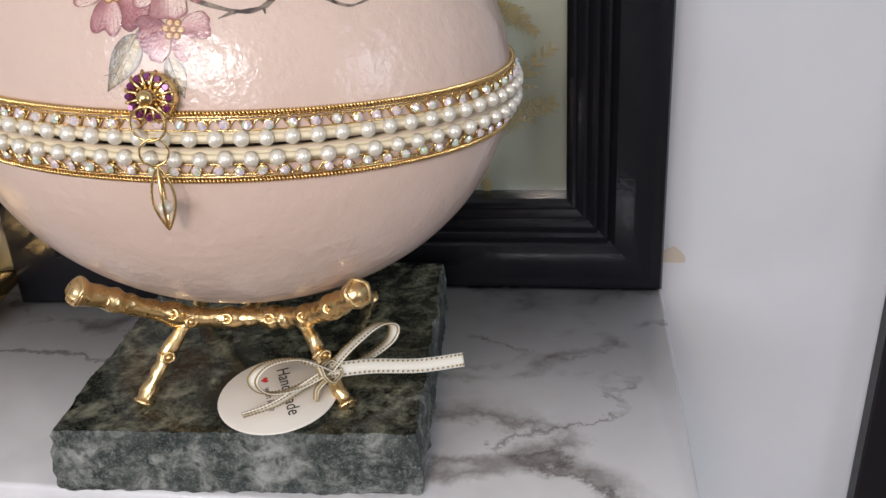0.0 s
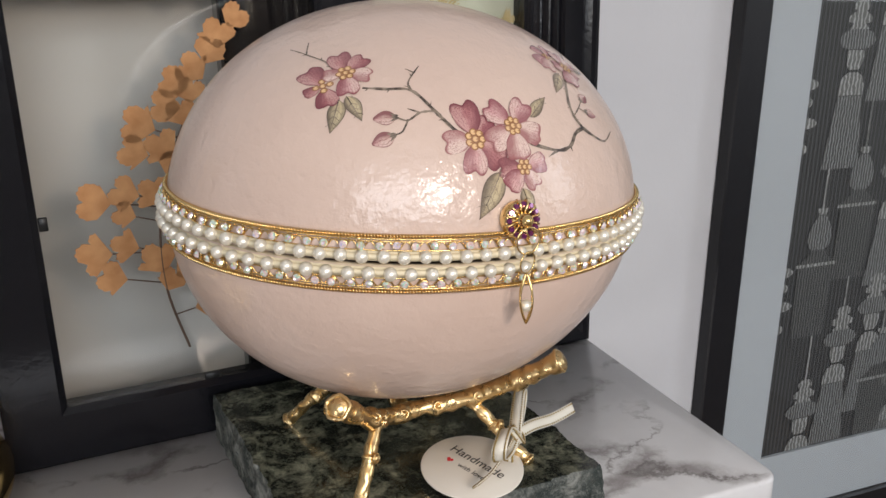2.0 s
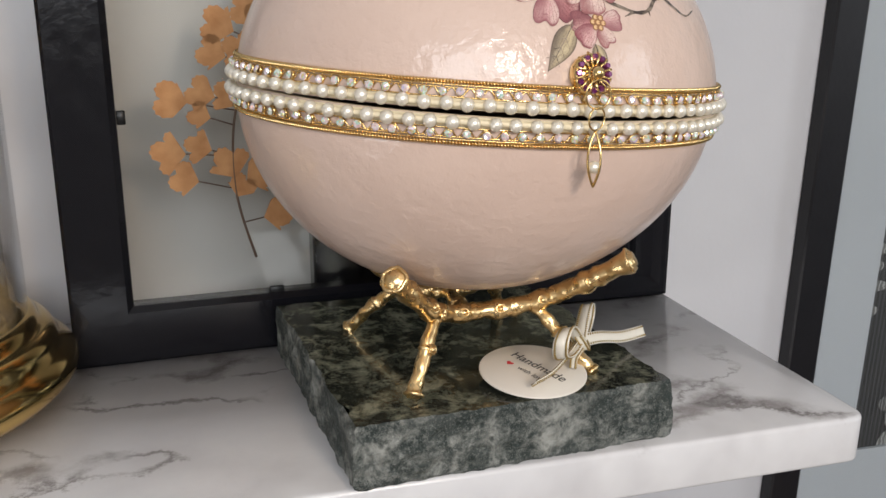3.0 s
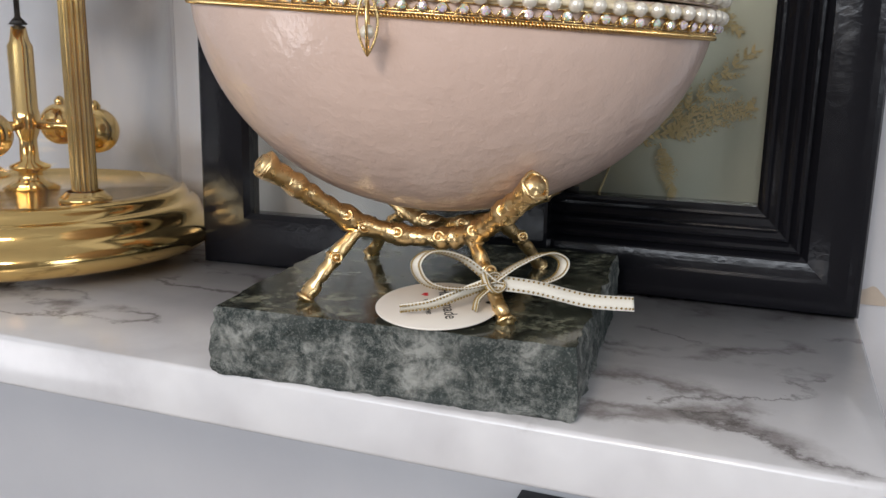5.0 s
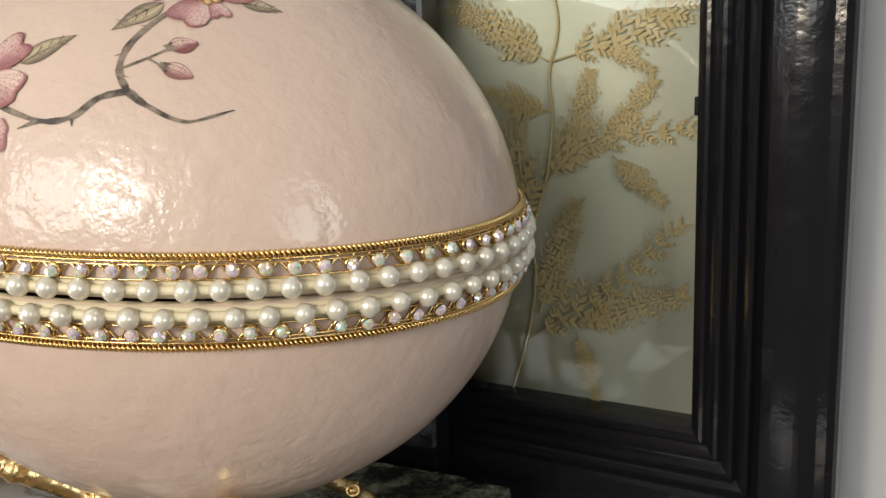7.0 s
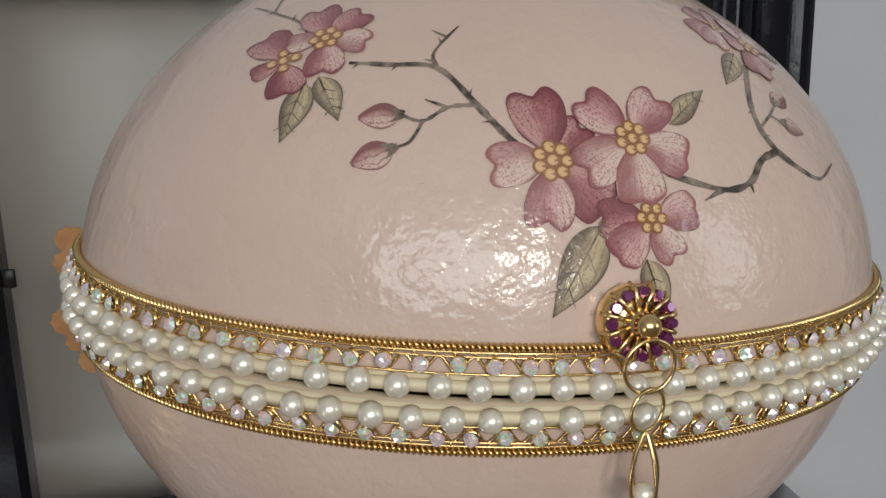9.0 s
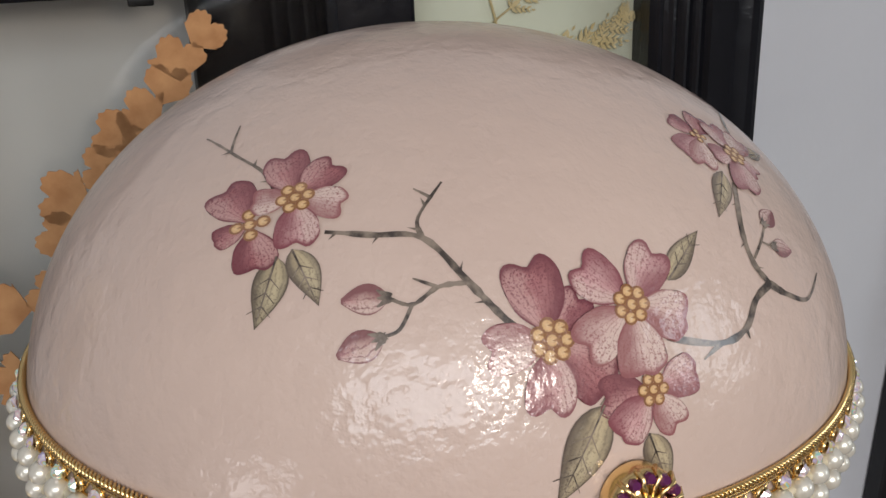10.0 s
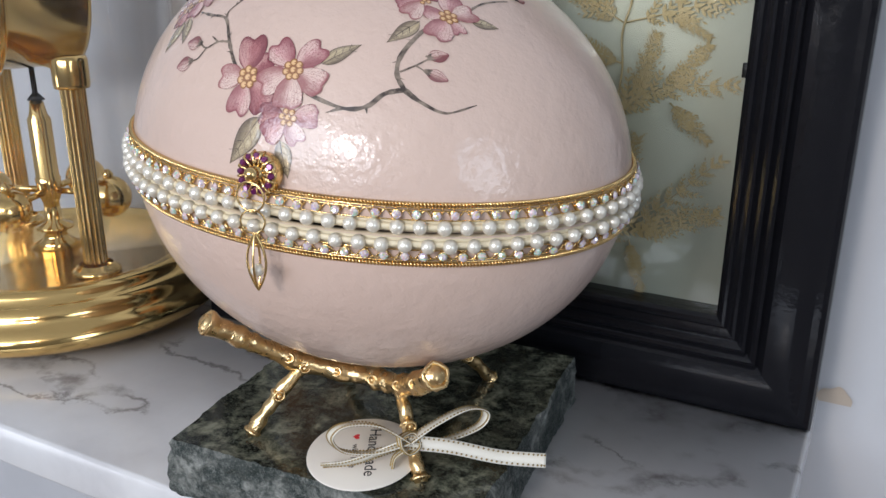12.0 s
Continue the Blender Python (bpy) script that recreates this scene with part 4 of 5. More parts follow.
def band(name, ctrl, width_dir, half=0.0023):
    """A ribbon along ctrl with two rows of gold stitches. width_dir: one or two vectors across it."""
    line = smooth_line([Vector(c) - Vector((0, 0, TOP)) for c in ctrl], 10)
    n = len(line) - 1
    bm = bmesh.new()
    rows = []
    tops = []
    for i, p in enumerate(line):
        t = (line[min(i + 1, n)] - line[max(i - 1, 0)]).normalized()
        wd = Vector(width_dir[0]).lerp(Vector(width_dir[-1]), i / n)
        wd = (wd - t * wd.dot(t)).normalized()
        nr = t.cross(wd).normalized()
        rows.append([bm.verts.new(p + wd * half * s + nr * k * 0.00012) for s, k in ((-1, -1), (1, -1), (1, 1), (-1, 1))])
        tops.append((p, wd, nr, t))
    for a, b in zip(rows, rows[1:]):
        for j in range(4):
            bm.faces.new((a[j], b[j], b[(j + 1) % 4], a[(j + 1) % 4]))
    bm.faces.new(rows[0])
    bm.faces.new(rows[-1][::-1])
    bmesh.ops.recalc_face_normals(bm, faces=bm.faces)
    ob = part(name, bm, m_ribbon, ribbon)
    st = bmesh.new()
    for i in range(n):
        p = tops[i][0].lerp(tops[i + 1][0], 0.5)
        _, wd, nr, t = tops[i]
        for s in (-0.72, 0.72):
            for k in (-1, 1):
                c = p + wd * half * s + nr * k * 0.00016
                tube(st, [c - t * 0.00020 + wd * 0.00016, c + t * 0.00020 - wd * 0.00016], 0.00034, 4)
    part("gold_stitching", st, m_thread, ob)
    return ob


K = (0.0262, -0.0372, 0.0312)
band("left_loop", [K, (0.0195, -0.0435, 0.0385), (0.0135, -0.0515, 0.0415), (0.0105, -0.0545, 0.0385), (0.0125, -0.0515, 0.0330), (0.0190, -0.0450, 0.0305), K], ((0.8, -0.55, 0.25),))
band("right_loop", [K, (0.0310, -0.0300, 0.0345), (0.0375, -0.0205, 0.0365), (0.0415, -0.0150, 0.0335), (0.0400, -0.0170, 0.0290), (0.0330, -0.0270, 0.0280), K], ((0.8, -0.55, 0.25),))
band("left_tail", [K, (0.0200, -0.0420, 0.0290), (0.0125, -0.0465, 0.0262), (0.0045, -0.0500, 0.0250)], ((-0.46, -0.76, 0.46),), 0.0021)
band("right_tail", [K, (0.0370, -0.0310, 0.0290), (0.0500, -0.0240, 0.0250), (0.0625, -0.0180, 0.0235)], ((0.15, -0.50, -0.85), (0.15, -0.45, -0.85)), 0.0021)
band("knot", [(0.0244, -0.0395, 0.0335), (0.0258, -0.0408, 0.0312), (0.0276, -0.0395, 0.0290), (0.0290, -0.0360, 0.0300), (0.0262, -0.0345, 0.0330), (0.0244, -0.0395, 0.0335)], ((0.8, -0.55, 0.25),), 0.0012)
band("tag_loop", [(0.0262, -0.0392, 0.0300), (0.0232, -0.0400, 0.0270), (0.0225, -0.0405, 0.0238)], ((0.5, -0.5, 0.2),), 0.0012)


# ---- picture frames ----
def rail(parent, name, length_pts, prof, material, label=""):
    """One mitred side of a frame. length_pts: its outer ends (x, z) and the inward direction."""
    (x0, z0), (x1, z1), inward = length_pts
    a, b, n = Vector((x0, 0, z0)), Vector((x1, 0, z1)), Vector((inward[0], 0, inward[1]))
    t = (b - a).normalized()
    bm = bmesh.new()
    ra = [bm.verts.new(a + n * d + t * d + Vector((0, -h, 0))) for d, h in prof]
    rb = [bm.verts.new(b + n * d - t * d + Vector((0, -h, 0))) for d, h in prof]
    k = len(prof)
    for j in range(k):
        bm.faces.new((ra[j], rb[j], rb[(j + 1) % k], ra[(j + 1) % k]))
    bm.faces.new(ra[::-1])
    bm.faces.new(rb)
    bmesh.ops.recalc_face_normals(bm, faces=bm.faces)
    return part(name, bm, material, parent, label, False)


def frame_rails(parent, w, h, prof, material):
    for nm, pts in (("bottom_rail", ((0, 0), (w, 0), (0, 1))), ("top_rail", ((w, h), (0, h), (0, -1))), ("left_rail", ((0, h), (0, 0), (1, 0))), ("right_rail", ((w, 0), (w, h), (-1, 0)))):
        rail(parent, nm, pts, prof, material)


def pane(parent, x0, x1, z0, z1, y, name="glass_pane", material=m_glass):
    bm = bmesh.new()
    box(bm, x0, x1, y - 0.0009, y + 0.0009, z0, z1)
    ob = part(name, bm, material, parent, "", False)
    ob.visible_shadow = False
    return ob


def flat_poly(bm, pts, y, thick=0.0003):
    """A thin flat shape, pts are (x, z)."""
    f0 = [bm.verts.new((x, y - thick, z)) for x, z in pts]
    f1 = [bm.verts.new((x, y, z)) for x, z in pts]
    n = len(pts)
    try:
        bm.faces.new(f0)
        bm.faces.new(f1[::-1])
        for j in range(n):
            bm.faces.new((f0[j], f1[j], f1[(j + 1) % n], f0[(j + 1) % n]))
    except ValueError:
        pass


def clip_tab(parent, x, z, upright):
    bm = bmesh.new()
    w, h = (0.0016, 0.0026) if upright else (0.0030, 0.0018)
    box(bm, x - w, x + w, -0.0075, -0.0062, z - h, z + h, 0.0003, 1)
    part("glazing_clip", bm, m_black_metal, parent)


# glass frame with pressed maidenhair fern, open to the wall behind
f1 = thing("glass_picture_frame", pose(-0.1320, 0.0775, 0.0, -0.8, 0, -0.3), "flat black wooden frame holding an orange pressed fern between glass", "picture frame")
W1, H1 = 0.153, 0.1975
frame_rails(f1, W1, H1, [(0, 0), (0, 0.0088), (0.0012, 0.0098), (0.0205, 0.0098), (0.0228, 0.0078), (0.0228, 0)], m_black)
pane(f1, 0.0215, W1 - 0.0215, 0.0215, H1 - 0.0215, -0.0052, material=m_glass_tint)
for x, z, up in ((0.0245, 0.095, True), (0.078, 0.0235, False), (0.086, H1 - 0.0235, False), (W1 - 0.0245, 0.1, True)):
    clip_tab(f1, x, z, up)
spray = bmesh.new()
stem_ctrl = [(-62, 38), (-68, 63), (-68, 88), (-63, 109), (-56, 126), (-49, 142), (-38, 160)]
stem_line = smooth_line([Vector(((x + 132.5) * 0.001, -0.0066, z * 0.001)) for x, z in stem_ctrl], 8)
tube(spray, stem_line, lambda t: 0.0006 - 0.0003 * t, 6)
rnd = random.Random(11)
leaflets = [(-71, 128, 8), (-57, 142, 7), (-50, 147, 7), (-43, 153, 6.5), (-61, 134, 7), (-74, 118, 7), (-64, 119, 7.5), (-90, 101, 8), (-79, 103, 7), (-69, 102, 7), (-80, 95, 5.5), (-92, 81, 8),
            (-87, 71, 7), (-81, 83, 6.5), (-70, 76, 8), (-66, 67, 6), (-59, 71, 7.5), (-53, 55, 7), (-40, 159, 7), (-56, 131, 6.5), (-52, 139, 6), (-61, 112, 6), (-33, 165, 6)]
for x, z, s in leaflets:
    c = Vector(((x + 132.5) * 0.001, 0, z * 0.001))
    src = min((p for p in stem_line if p.z < c.z - 0.002), key=lambda p: (Vector((p.x, 0, p.z)) - c).length, default=stem_line[0])
    d = Vector((c.x - src.x, 0, c.z - src.z)).normalized()
    e = Vector((-d.z, 0, d.x))
    s *= 0.001
    root = c - d * s * 0.75
    pts = [(root.x, root.z)]
    lob = rnd.uniform(0, 6)
    for a in np.linspace(-1.0, 1.0, 45):
        r = s * (1.08 + 0.56 * abs(math.sin(3.3 * a + lob)) ** 0.45 + 0.05 * math.sin(31 * a + lob)) * (0.82 + 0.18 * math.cos(a * 1.5))
        q_ = root + d * r * math.cos(a) * 1.0 + e * r * math.sin(a) * 0.92
        pts.append((q_.x, q_.z))
    bml = bmesh.new()
    flat_poly(bml, pts, -0.0066, 0.0004)
    part("pressed_leaf", bml, m_fan, f1, "", False)
    tube(spray, [Vector((src.x, -0.0066, src.z)), root + Vector((0, -0.0066, 0))], 0.0003, 5)
part("pressed_stem", spray, m_stem, f1)

# moulded frame with pale paper and tan fern
f2 = thing("moulded_picture_frame", pose(-0.0350, 0.0988, 0.0, -0.8, 0, WALL_TURN), "black lacquered ribbed moulding frame with tan pressed fern on pale paper", "picture frame")
W2, H2, R2_ = 0.1710, 0.262, 0.0380
cushion = [(0.0050 + 0.0140 * k / 10, 0.0150 + 0.0003 * k / 10 + 0.0009 * math.sin(math.pi * k / 10)) for k in range(11)]
ridges = [q_ for k in range(4) for q_ in ((0.0212 + 0.0042 * k, 0.0128), (0.0220 + 0.0042 * k, 0.0146 - 0.0003 * k), (0.0230 + 0.0042 * k, 0.0150 - 0.0004 * k), (0.0241 + 0.0042 * k, 0.0143 - 0.0004 * k))]
frame_rails(f2, W2, H2, [(0, 0), (0, 0.0128), (0.0008, 0.0143), (0.0026, 0.0150)] + cushion + ridges + [(R2_, 0.0118), (R2_, 0.0)], m_black)
bm = bmesh.new()
box(bm, 0.03, W2 - 0.03, -0.0012, -0.0002, 0.03, H2 - 0.03)
part("backing_paper", bm, m_paper, f2, "pale greenish paper")
pane(f2, 0.0355, W2 - 0.0355, 0.0355, H2 - 0.0355, -0.0075)
for x, z, up in ((0.062, 0.0385, False), (W2 - 0.0385, 0.128, True)):
    clip_tab(f2, x, z, up)


def frond(bmf, bms, ctrl, rnd_, y):
    """A feathery plume along ctrl: a stalk with finely toothed leaflets on both sides."""
    pts = smooth_line([Vector((x * 0.001, z * 0.001, 0)) for x, z in ctrl], 12 // (len(ctrl) - 1))
    length = sum((b - a).length for a, b in zip(pts, pts[1:]))
    tube(bms, [Vector((p.x, y, p.y)) for p in pts], lambda t: 0.00034 - 0.0002 * t, 5)
    n = len(pts) - 1
    for k in range(2, n + 1):
        t = k / n
        along = (pts[k] - pts[k - 1]).normalized()
        for sd in (-1, 1):
            ll = min(0.0125, length * 0.36) * (1.02 - 0.72 * t) * rnd_.uniform(0.75, 1.15) * (0.7 if k == 2 else 1.0)
            d = (Matrix.Rotation(sd * rnd_.uniform(0.55, 0.80), 3, "Z") @ along).xy
            e = Vector((-d.y, d.x))
            b0 = pts[k].xy
            tube(bms, [Vector((b0.x, y, b0.y)), Vector((b0.x + d.x * ll * 0.8, y, b0.y + d.y * ll * 0.8))], 0.00014, 4)
            m_ = 4
            for q_ in range(m_ + 1):
                c0 = b0 + d * (ll * q_ / m_)
                for sl in ((-1, 1) if q_ < m_ else (0,)):
                    tooth = ll * 0.40 * (1.05 - 0.5 * q_ / m_) * rnd_.uniform(0.7, 1.2)
                    td = (d + e * sl * 0.70).normalized()
                    te = Vector((-td.y, td.x)) * tooth * 0.19
                    ps = [c0 - te * 0.5, c0 + td * tooth * 0.5 - te, c0 + td * tooth, c0 + td * tooth * 0.5 + te, c0 + te * 0.5]
                    flat_poly(bmf, [(p.x, p.y) for p in ps], y - rnd_.uniform(0, 0.0004), 0.00012)


rnd = random.Random(5)
YF = -0.0022
FERN_STEM = [(72, 37), (78, 56), (81, 75), (80, 90), (85, 107), (87, 125), (86, 138), (89, 154), (84, 178), (88, 200), (92, 222)]
FRONDS = [[(78, 55), (104, 73), (126, 94)], [(82, 64), (95, 99)], [(95, 59), (101, 39)], [(95, 62), (127, 74)], [(85, 106), (99, 118), (128, 122)], [(93, 114), (99, 138)],
          [(104, 117), (118, 135)], [(106, 114), (121, 101)], [(87, 142), (116, 150), (130, 160)], [(79, 86), (74, 128)], [(87, 127), (64, 134)], [(86, 142), (54, 160)],
          [(87, 160), (108, 176), (122, 196)], [(85, 175), (62, 192)], [(87, 196), (110, 216)], [(104, 146), (118, 138)]]
bmf, bms = bmesh.new(), bmesh.new()
tube(bms, smooth_line([Vector((x * 0.001, YF, z * 0.001)) for x, z in FERN_STEM], 6), 0.00042, 6)
for ctrl in FRONDS:
    frond(bmf, bms, ctrl, rnd, YF)
tagged(part("fern_leaflets", bmf, m_fern, f2, "feathery tan pressed fern", False), kind="stuff")
part("fern_stem", bms, m_fern, f2)

# grey tassel print in a black frame, hung a little crooked on the wall
f3 = thing("tassel_print_frame", wall_pose @ pose(0.2290, -0.001, -0.182, 0, 1.3, 0), "black framed grey print of hanging tassels with white mat, hung crooked", "picture frame")
W3, H3 = 0.34, 0.46
frame_rails(f3, W3, H3, [(0, 0), (0, 0.0080), (0.0010, 0.0090), (0.0180, 0.0090), (0.0195, 0.0078), (0.0195, 0.0)], m_black_satin)
bm = bmesh.new()
ML, MB = 0.0545, 0.063
for x0, x1, z0, z1 in ((0.018, ML, 0.018, H3 - 0.018), (W3 - ML, W3 - 0.018, 0.018, H3 - 0.018), (ML, W3 - ML, 0.018, MB), (ML, W3 - ML, H3 - MB, H3 - 0.018)):
    box(bm, x0, x1, -0.0056, -0.0036, z0, z1)
part("mat_board", bm, m_mat_board, f3, "white mat board", False)
bm = bmesh.new()
box(bm, ML - 0.004, W3 - ML + 0.004, -0.0034, -0.002, MB - 0.004, H3 - MB + 0.004)
part("print_sheet", bm, m_art_dark, f3, "dark grey pinstriped print", False)
pane(f3, 0.0192, W3 - 0.0192, 0.0192, H3 - 0.0192, -0.0072)


def tassel(parent, x, z, kind, cord, layer):
    """A printed tassel with its top at (x, z): cord, turned head, cap and skirt, cut off at the sheet's lower edge."""
    y = -0.0036 - 0.00004 * layer
    low = MB + 0.0006

    def shape(name, outline, dy, material):
        pts = [(x + r, max(z + h, low)) for r, h in outline] + [(x - r, max(z + h, low)) for r, h in outline[::-1]]
        if z + outline[0][1] > low + 0.001:
            bm = bmesh.new()
            flat_poly(bm, pts, y - dy, 0.00008)
            part(name, bm, material, parent, "", False)

    shape("printed_cord", [(0.0007, cord), (0.0007, 0.0)], 0.0, m_art_pale)
    if kind == 0:
        shape("printed_head", [(0.003, 0), (0.0055, -0.002), (0.0055, -0.005), (0.0035, -0.006), (0.0085, -0.009), (0.0085, -0.012), (0.0045, -0.013), (0.0075, -0.016)], 0.00012, m_art_pale)
        shape("printed_brim", [(0.0060, -0.016), (0.0110, -0.018), (0.0138, -0.022), (0.0105, -0.026), (0.006, -0.027)], 0.00014, m_art_light)
        shape("printed_bulb", [(0.0060, -0.0275), (0.0065, -0.031), (0.0055, -0.036), (0.0035, -0.0385)], 0.00012, m_art_pale)
        shape("printed_cap", [(0.0035, -0.040), (0.0075, -0.0425), (0.0092, -0.047), (0.0095, -0.053)], 0.00016, m_art_pale)
        shape("printed_skirt", [(0.0092, -0.0535), (0.0142, -0.096)], 0.00010, m_art_light)
    else:
        shape("printed_head", [(0.0040, 0), (0.0040, -0.0022), (0.0025, -0.003), (0.0030, -0.004)], 0.00012, m_art_pale)
        shape("printed_bulb", [(0.0030, -0.0045), (0.0078, -0.011), (0.0095, -0.018), (0.0080, -0.024), (0.0045, -0.026)], 0.00014, m_art_light)
        shape("printed_collar", [(0.0055, -0.0262), (0.0068, -0.029), (0.0110, -0.0325), (0.0152, -0.0345)], 0.00012, m_art_mid)
        shape("printed_brim", [(0.0155, -0.0346), (0.0155, -0.0366)], 0.00016, m_art_pale)
        shape("printed_skirt", [(0.0138, -0.0368), (0.0125, -0.083)], 0.00010, m_art_mid)


layer = 0
for dx, dz in ((0.0, 0.0), (0.080, 0.010), (0.160, -0.012)):
    for x, z, kind, cord in ((0.113, 0.386, 0, 0.012), (0.0865, 0.346, 0, 0.05), (0.1056, 0.262, 1, 0.06), (0.134, 0.268, 0, 0.05), (0.079, 0.2265, 1, 0.024), (0.133, 0.179, 0, 0.014),
                             (0.108, 0.160, 0, 0.020), (0.0845, 0.113, 0, 0.030), (0.145, 0.140, 1, 0.020)):
        if ML + 0.012 < x + dx < W3 - ML - 0.012:
            layer += 1
            tassel(f3, x + dx, min(z + dz, H3 - MB - 0.012), kind, cord if z + dz + cord < H3 - MB else 0.010, layer % 40)
for zc in (0.300, 0.188):
    for r, dz in ((0.0075, 0.0), (0.0050, -0.010), (0.0100, -0.022), (0.0055, -0.037)):
        bead = bmesh.new()
        flat_poly(bead, [(ML + r * math.cos(a), zc + dz + 0.0034 * math.sin(a)) for a in np.linspace(-math.pi / 2, math.pi / 2, 12)], -0.0036, 0.00012)
        part("printed_bead", bead, m_art_pale, f3, "", False)


# a black frame and an added black bar low on the wall
def plain_frame(x, z_top, w, h):
    ob = thing("wall_picture_frame", wall_pose @ pose(x, -0.001, z_top - h), "plain black picture frame hanging below the shelf", "picture frame")
    frame_rails(ob, w, h, [(0, 0), (0, 0.012), (0.0012, 0.013), (0.0215, 0.013), (0.0235, 0.011), (0.0235, 0.0)], m_black_satin)
    bm = bmesh.new()
    box(bm, 0.02, w - 0.02, -0.006, -0.003, 0.02, h - 0.02)
    part("mat_board", bm, m_mat_board, ob, "", False)
    return ob


plain_frame(0.006, -0.110, 0.112, 0.16)
# bar made up to stand for a distant dark shape of unknown nature
bm = bmesh.new()
box(bm, 0.0, 0.029, -0.009, 0.0, 0.0, 0.062, 0.0012)
plaque = part("wall_plaque", bm, m_black_satin)
plaque.matrix_basis = wall_pose @ pose(-0.392, -0.001, -0.156, 0, 4, 0)
tagged(plaque, "small narrow black bar added for an unidentified dark shape below the shelf", "plaque")


# ---- glass domed clock ----
CX, CY = -0.208, 0.0515
clock = thing("anniversary_clock", pose(CX, CY, 0, 0, 0, -23.4), "polished brass clock with rotating ball pendulum under a glass dome", "clock")
bm = bmesh.new()
lathe(bm, [(0, 0.004), (0.060, 0.004), (0.069, 0.0045), (0.0755, 0.0066), (0.0785, 0.0098), (0.0790, 0.0125), (0.0778, 0.0155), (0.0748, 0.0182), (0.0728, 0.0196), (0.0724, 0.0218), (0.0712, 0.0242), (0.0688, 0.0258),
           (0.0668, 0.0263), (0.0664, 0.0288), (0.0648, 0.0306), (0.0620, 0.0314), (0.0596, 0.0312), (0.0588, 0.0303), (0.0, 0.0305)], 144)
part("base", bm, m_brass, clock, "stepped round brass base")
for k in range(3):
    a = math.radians(-60 + 120 * k)
    bm = bmesh.new()
    lathe(bm, [(0, 0), (0.0105, 0), (0.0112, 0.0006), (0.0112, 0.0040), (0.0, 0.0046)], 40, (0.052 * math.cos(a), 0.052 * math.sin(a), 0))
    part("levelling_foot", bm, m_brass, clock)
for sx in (-1, 1):
    bm = bmesh.new()
    x = 0.0488 * sx
    lathe(bm, [(0, 0.0300), (0.0102, 0.0302), (0.0105, 0.0318), (0.0088, 0.0330), (0.0072, 0.0345)], 40, (x, 0, 0))
    seg, flutes = 168, 14
    rings = []
    for z in (0.034, 0.113):
        rings.append([])
        for j in range(seg):
            r_, a = 0.0043 + 0.0009 * abs(math.cos(flutes * math.pi * j / seg)), 2 * math.pi * j / seg
            rings[-1].append(bm.verts.new((x + r_ * math.cos(a), r_ * math.sin(a), z)))
    for j in range(seg):
        bm.faces.new((rings[0][j], rings[0][(j + 1) % seg], rings[1][(j + 1) % seg], rings[1][j]))
    part("fluted_column", bm, m_brass, clock)
    bm = bmesh.new()
    lathe(bm, [(0, 0.112), (0.0070, 0.112), (0.0074, 0.1135), (0.0074, 0.1235), (0.0068, 0.1250), (0, 0.1255)], 36, (x, 0, 0))
    part("column_cap", bm, m_brass, clock)
bm = bmesh.new()
box(bm, -0.047, 0.047, -0.006, 0.006, 0.1195, 0.1235, 0.0008)
part("crossbar", bm, m_brass, clock)
bm = bmesh.new()
lathe(bm, [(0, 0.030), (0.0120, 0.0305), (0.0060, 0.0340), (0.0045, 0.0375), (0.0085, 0.0395), (0.0085, 0.0405), (0.004, 0.0425), (0.0036, 0.052), (0.0052, 0.056), (0.0052, 0.060), (0.0058, 0.064), (0.0052, 0.0645), (0.0052, 0.092), (0.0040, 0.094), (0.0030, 0.100), (0.0, 0.101)], 40)
pend = part("pendulum_rod", bm, m_brass, clock)
bm = bmesh.new()
lathe(bm, [(0, 0.1005), (0.0040, 0.1008), (0.0022, 0.1030), (0.0012, 0.1040), (0.0012, 0.1195), (0, 0.1196)], 20)
part("suspension", bm, m_black_metal, pend)
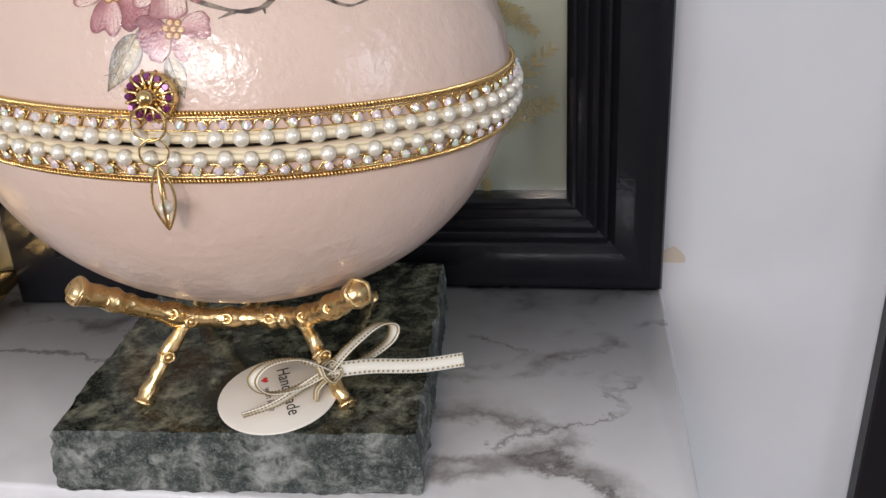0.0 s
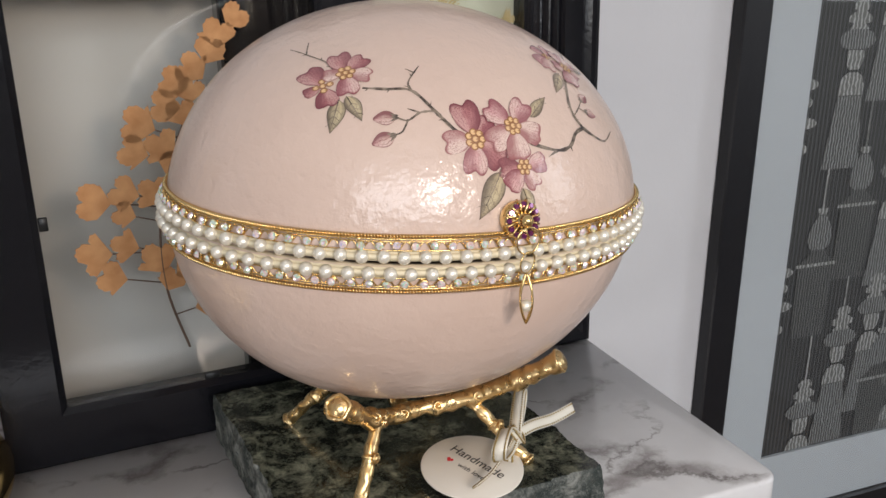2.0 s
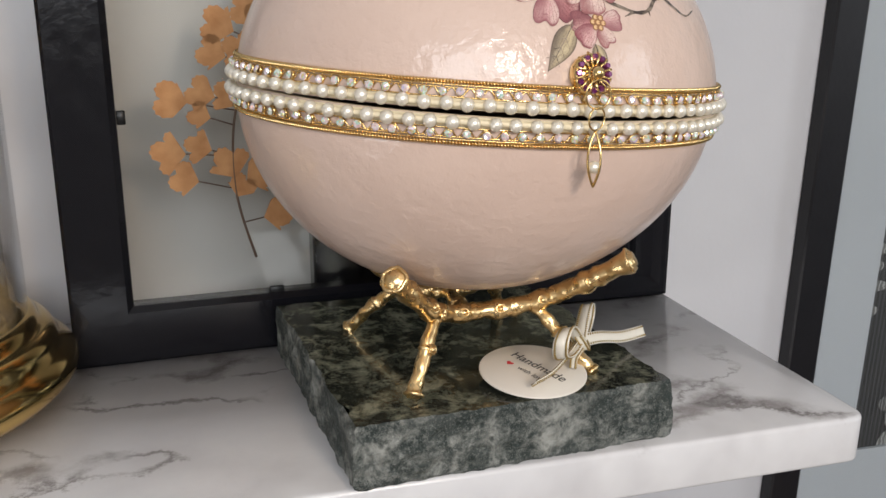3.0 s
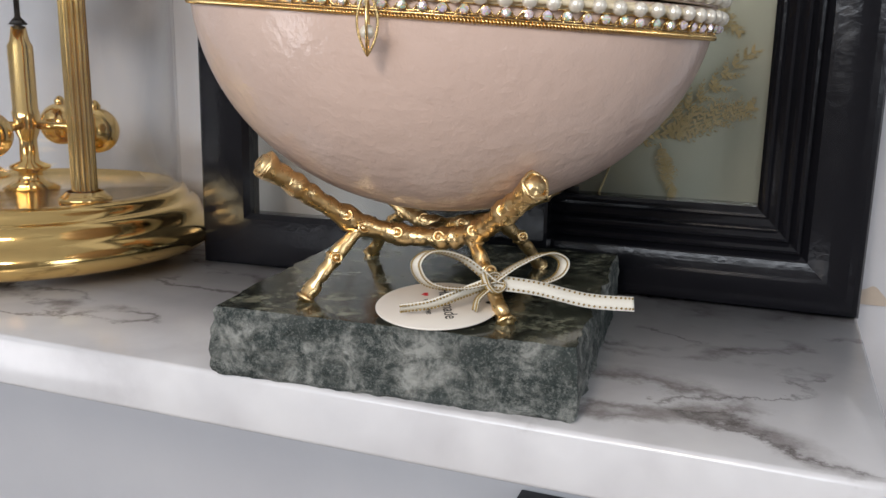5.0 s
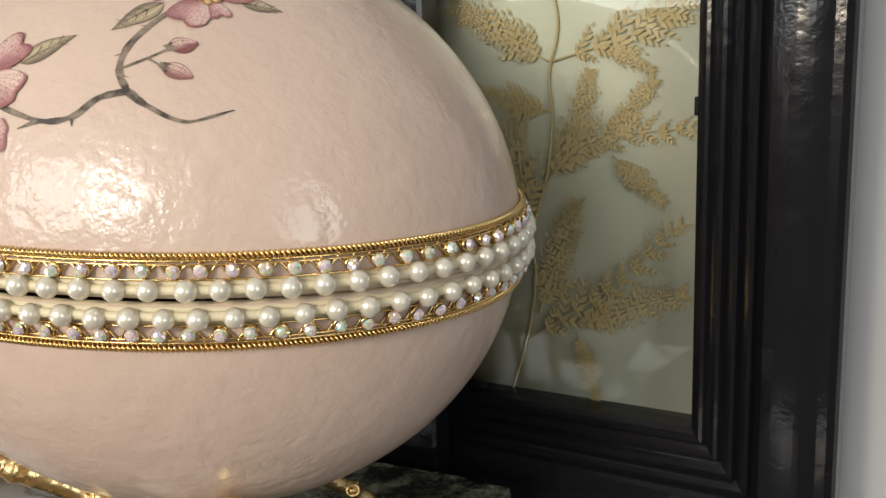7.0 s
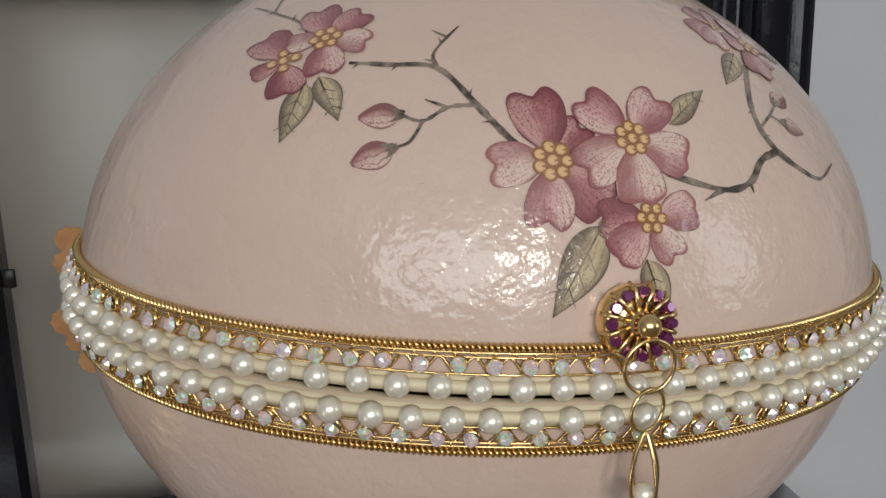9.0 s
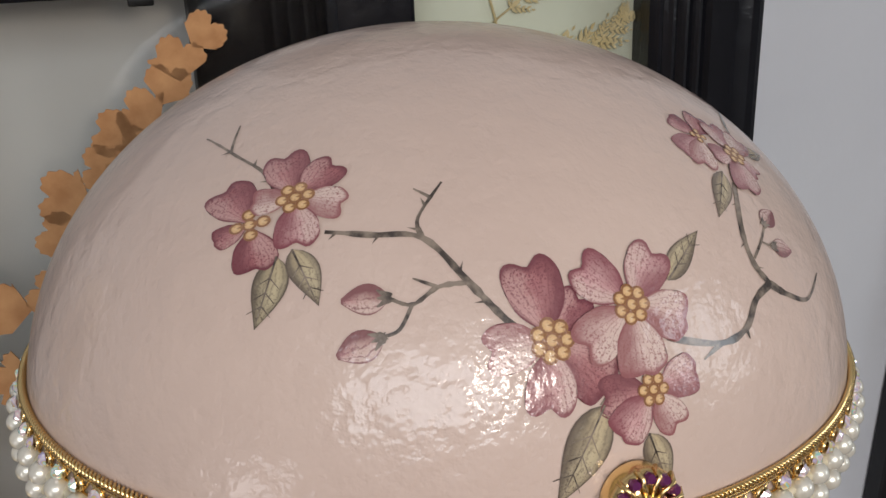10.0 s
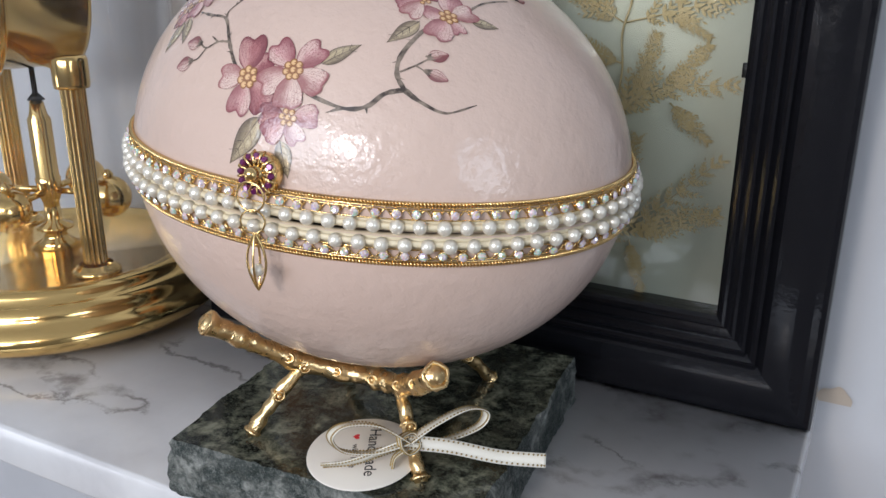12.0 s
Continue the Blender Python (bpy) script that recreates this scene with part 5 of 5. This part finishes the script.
for k in range(4):
    a = math.radians(38 + 90 * k)
    d = Vector((math.cos(a), math.sin(a), 0))
    bm = bmesh.new()
    tube(bm, [d * 0.003 + Vector((0, 0, 0.058)), d * 0.026 + Vector((0, 0, 0.058))], 0.0016, 10)
    part("pendulum_arm", bm, m_brass, pend)
    bm = bmesh.new()
    ball(bm, d * 0.031 + Vector((0, 0, 0.0565)), 0.0098, 32, 20)
    lathe(bm, [(0.0022, 0.0655), (0.0026, 0.0672), (0.0014, 0.0690), (0, 0.0698)], 14, (d.x * 0.031, d.y * 0.031, 0))
    part("pendulum_ball", bm, m_brass, pend)
# movement drum with dial
bm = bmesh.new()
lathe(bm, [(0, -0.018), (0.034, -0.018), (0.0345, -0.016), (0.0345, 0.016), (0.0380, 0.0175), (0.0390, 0.0195), (0.0365, 0.0215), (0.0330, 0.0200), (0, 0.0195)], 72)
bmesh.ops.transform(bm, matrix=Matrix.Translation((0, 0, 0.1500)) @ Matrix.Rotation(math.pi / 2, 4, "X"), verts=bm.verts)
drum = part("movement_drum", bm, m_brass, clock, "round brass case with a cream dial")
bm = bmesh.new()
lathe(bm, [(0, 0.0202), (0.0325, 0.0202)], 64)
bmesh.ops.transform(bm, matrix=Matrix.Translation((0, 0, 0.1500)) @ Matrix.Rotation(math.pi / 2, 4, "X"), verts=bm.verts)
part("dial", bm, m_dial, drum)
for k in range(12):
    a = 2 * math.pi * k / 12
    bm = bmesh.new()
    for off in (-0.0011, 0.0011):
        box(bm, off - 0.0004, off + 0.0004, -0.0208, -0.0205, 0.0225, 0.0290)
    bmesh.ops.transform(bm, matrix=Matrix.Translation((0, 0, 0.1500)) @ Matrix.Rotation(a, 4, "Y"), verts=bm.verts)
    part("hour_mark", bm, m_ink, drum, "", False)
for ang, ln in ((50, 0.017), (-65, 0.024)):
    bm = bmesh.new()
    box(bm, -0.0007, 0.0007, -0.0214, -0.0210, -0.003, ln)
    bmesh.ops.transform(bm, matrix=Matrix.Translation((0, 0, 0.1500)) @ Matrix.Rotation(math.radians(ang), 4, "Y"), verts=bm.verts)
    part("clock_hand", bm, m_black_metal, drum, "", False)
bm = bmesh.new()
dome_prof = [(0.0640, 0.0312), (0.0640, 0.190)] + [(0.0640 * math.cos(a), 0.190 + 0.056 * math.sin(a)) for a in np.linspace(0.12, math.pi / 2, 12)]
lathe(bm, dome_prof, 96)
dome = part("glass_dome", bm, m_dome, clock, "clear glass dome")
md = dome.modifiers.new("thickness", "SOLIDIFY")
md.thickness = 0.0014
dome.visible_shadow = False
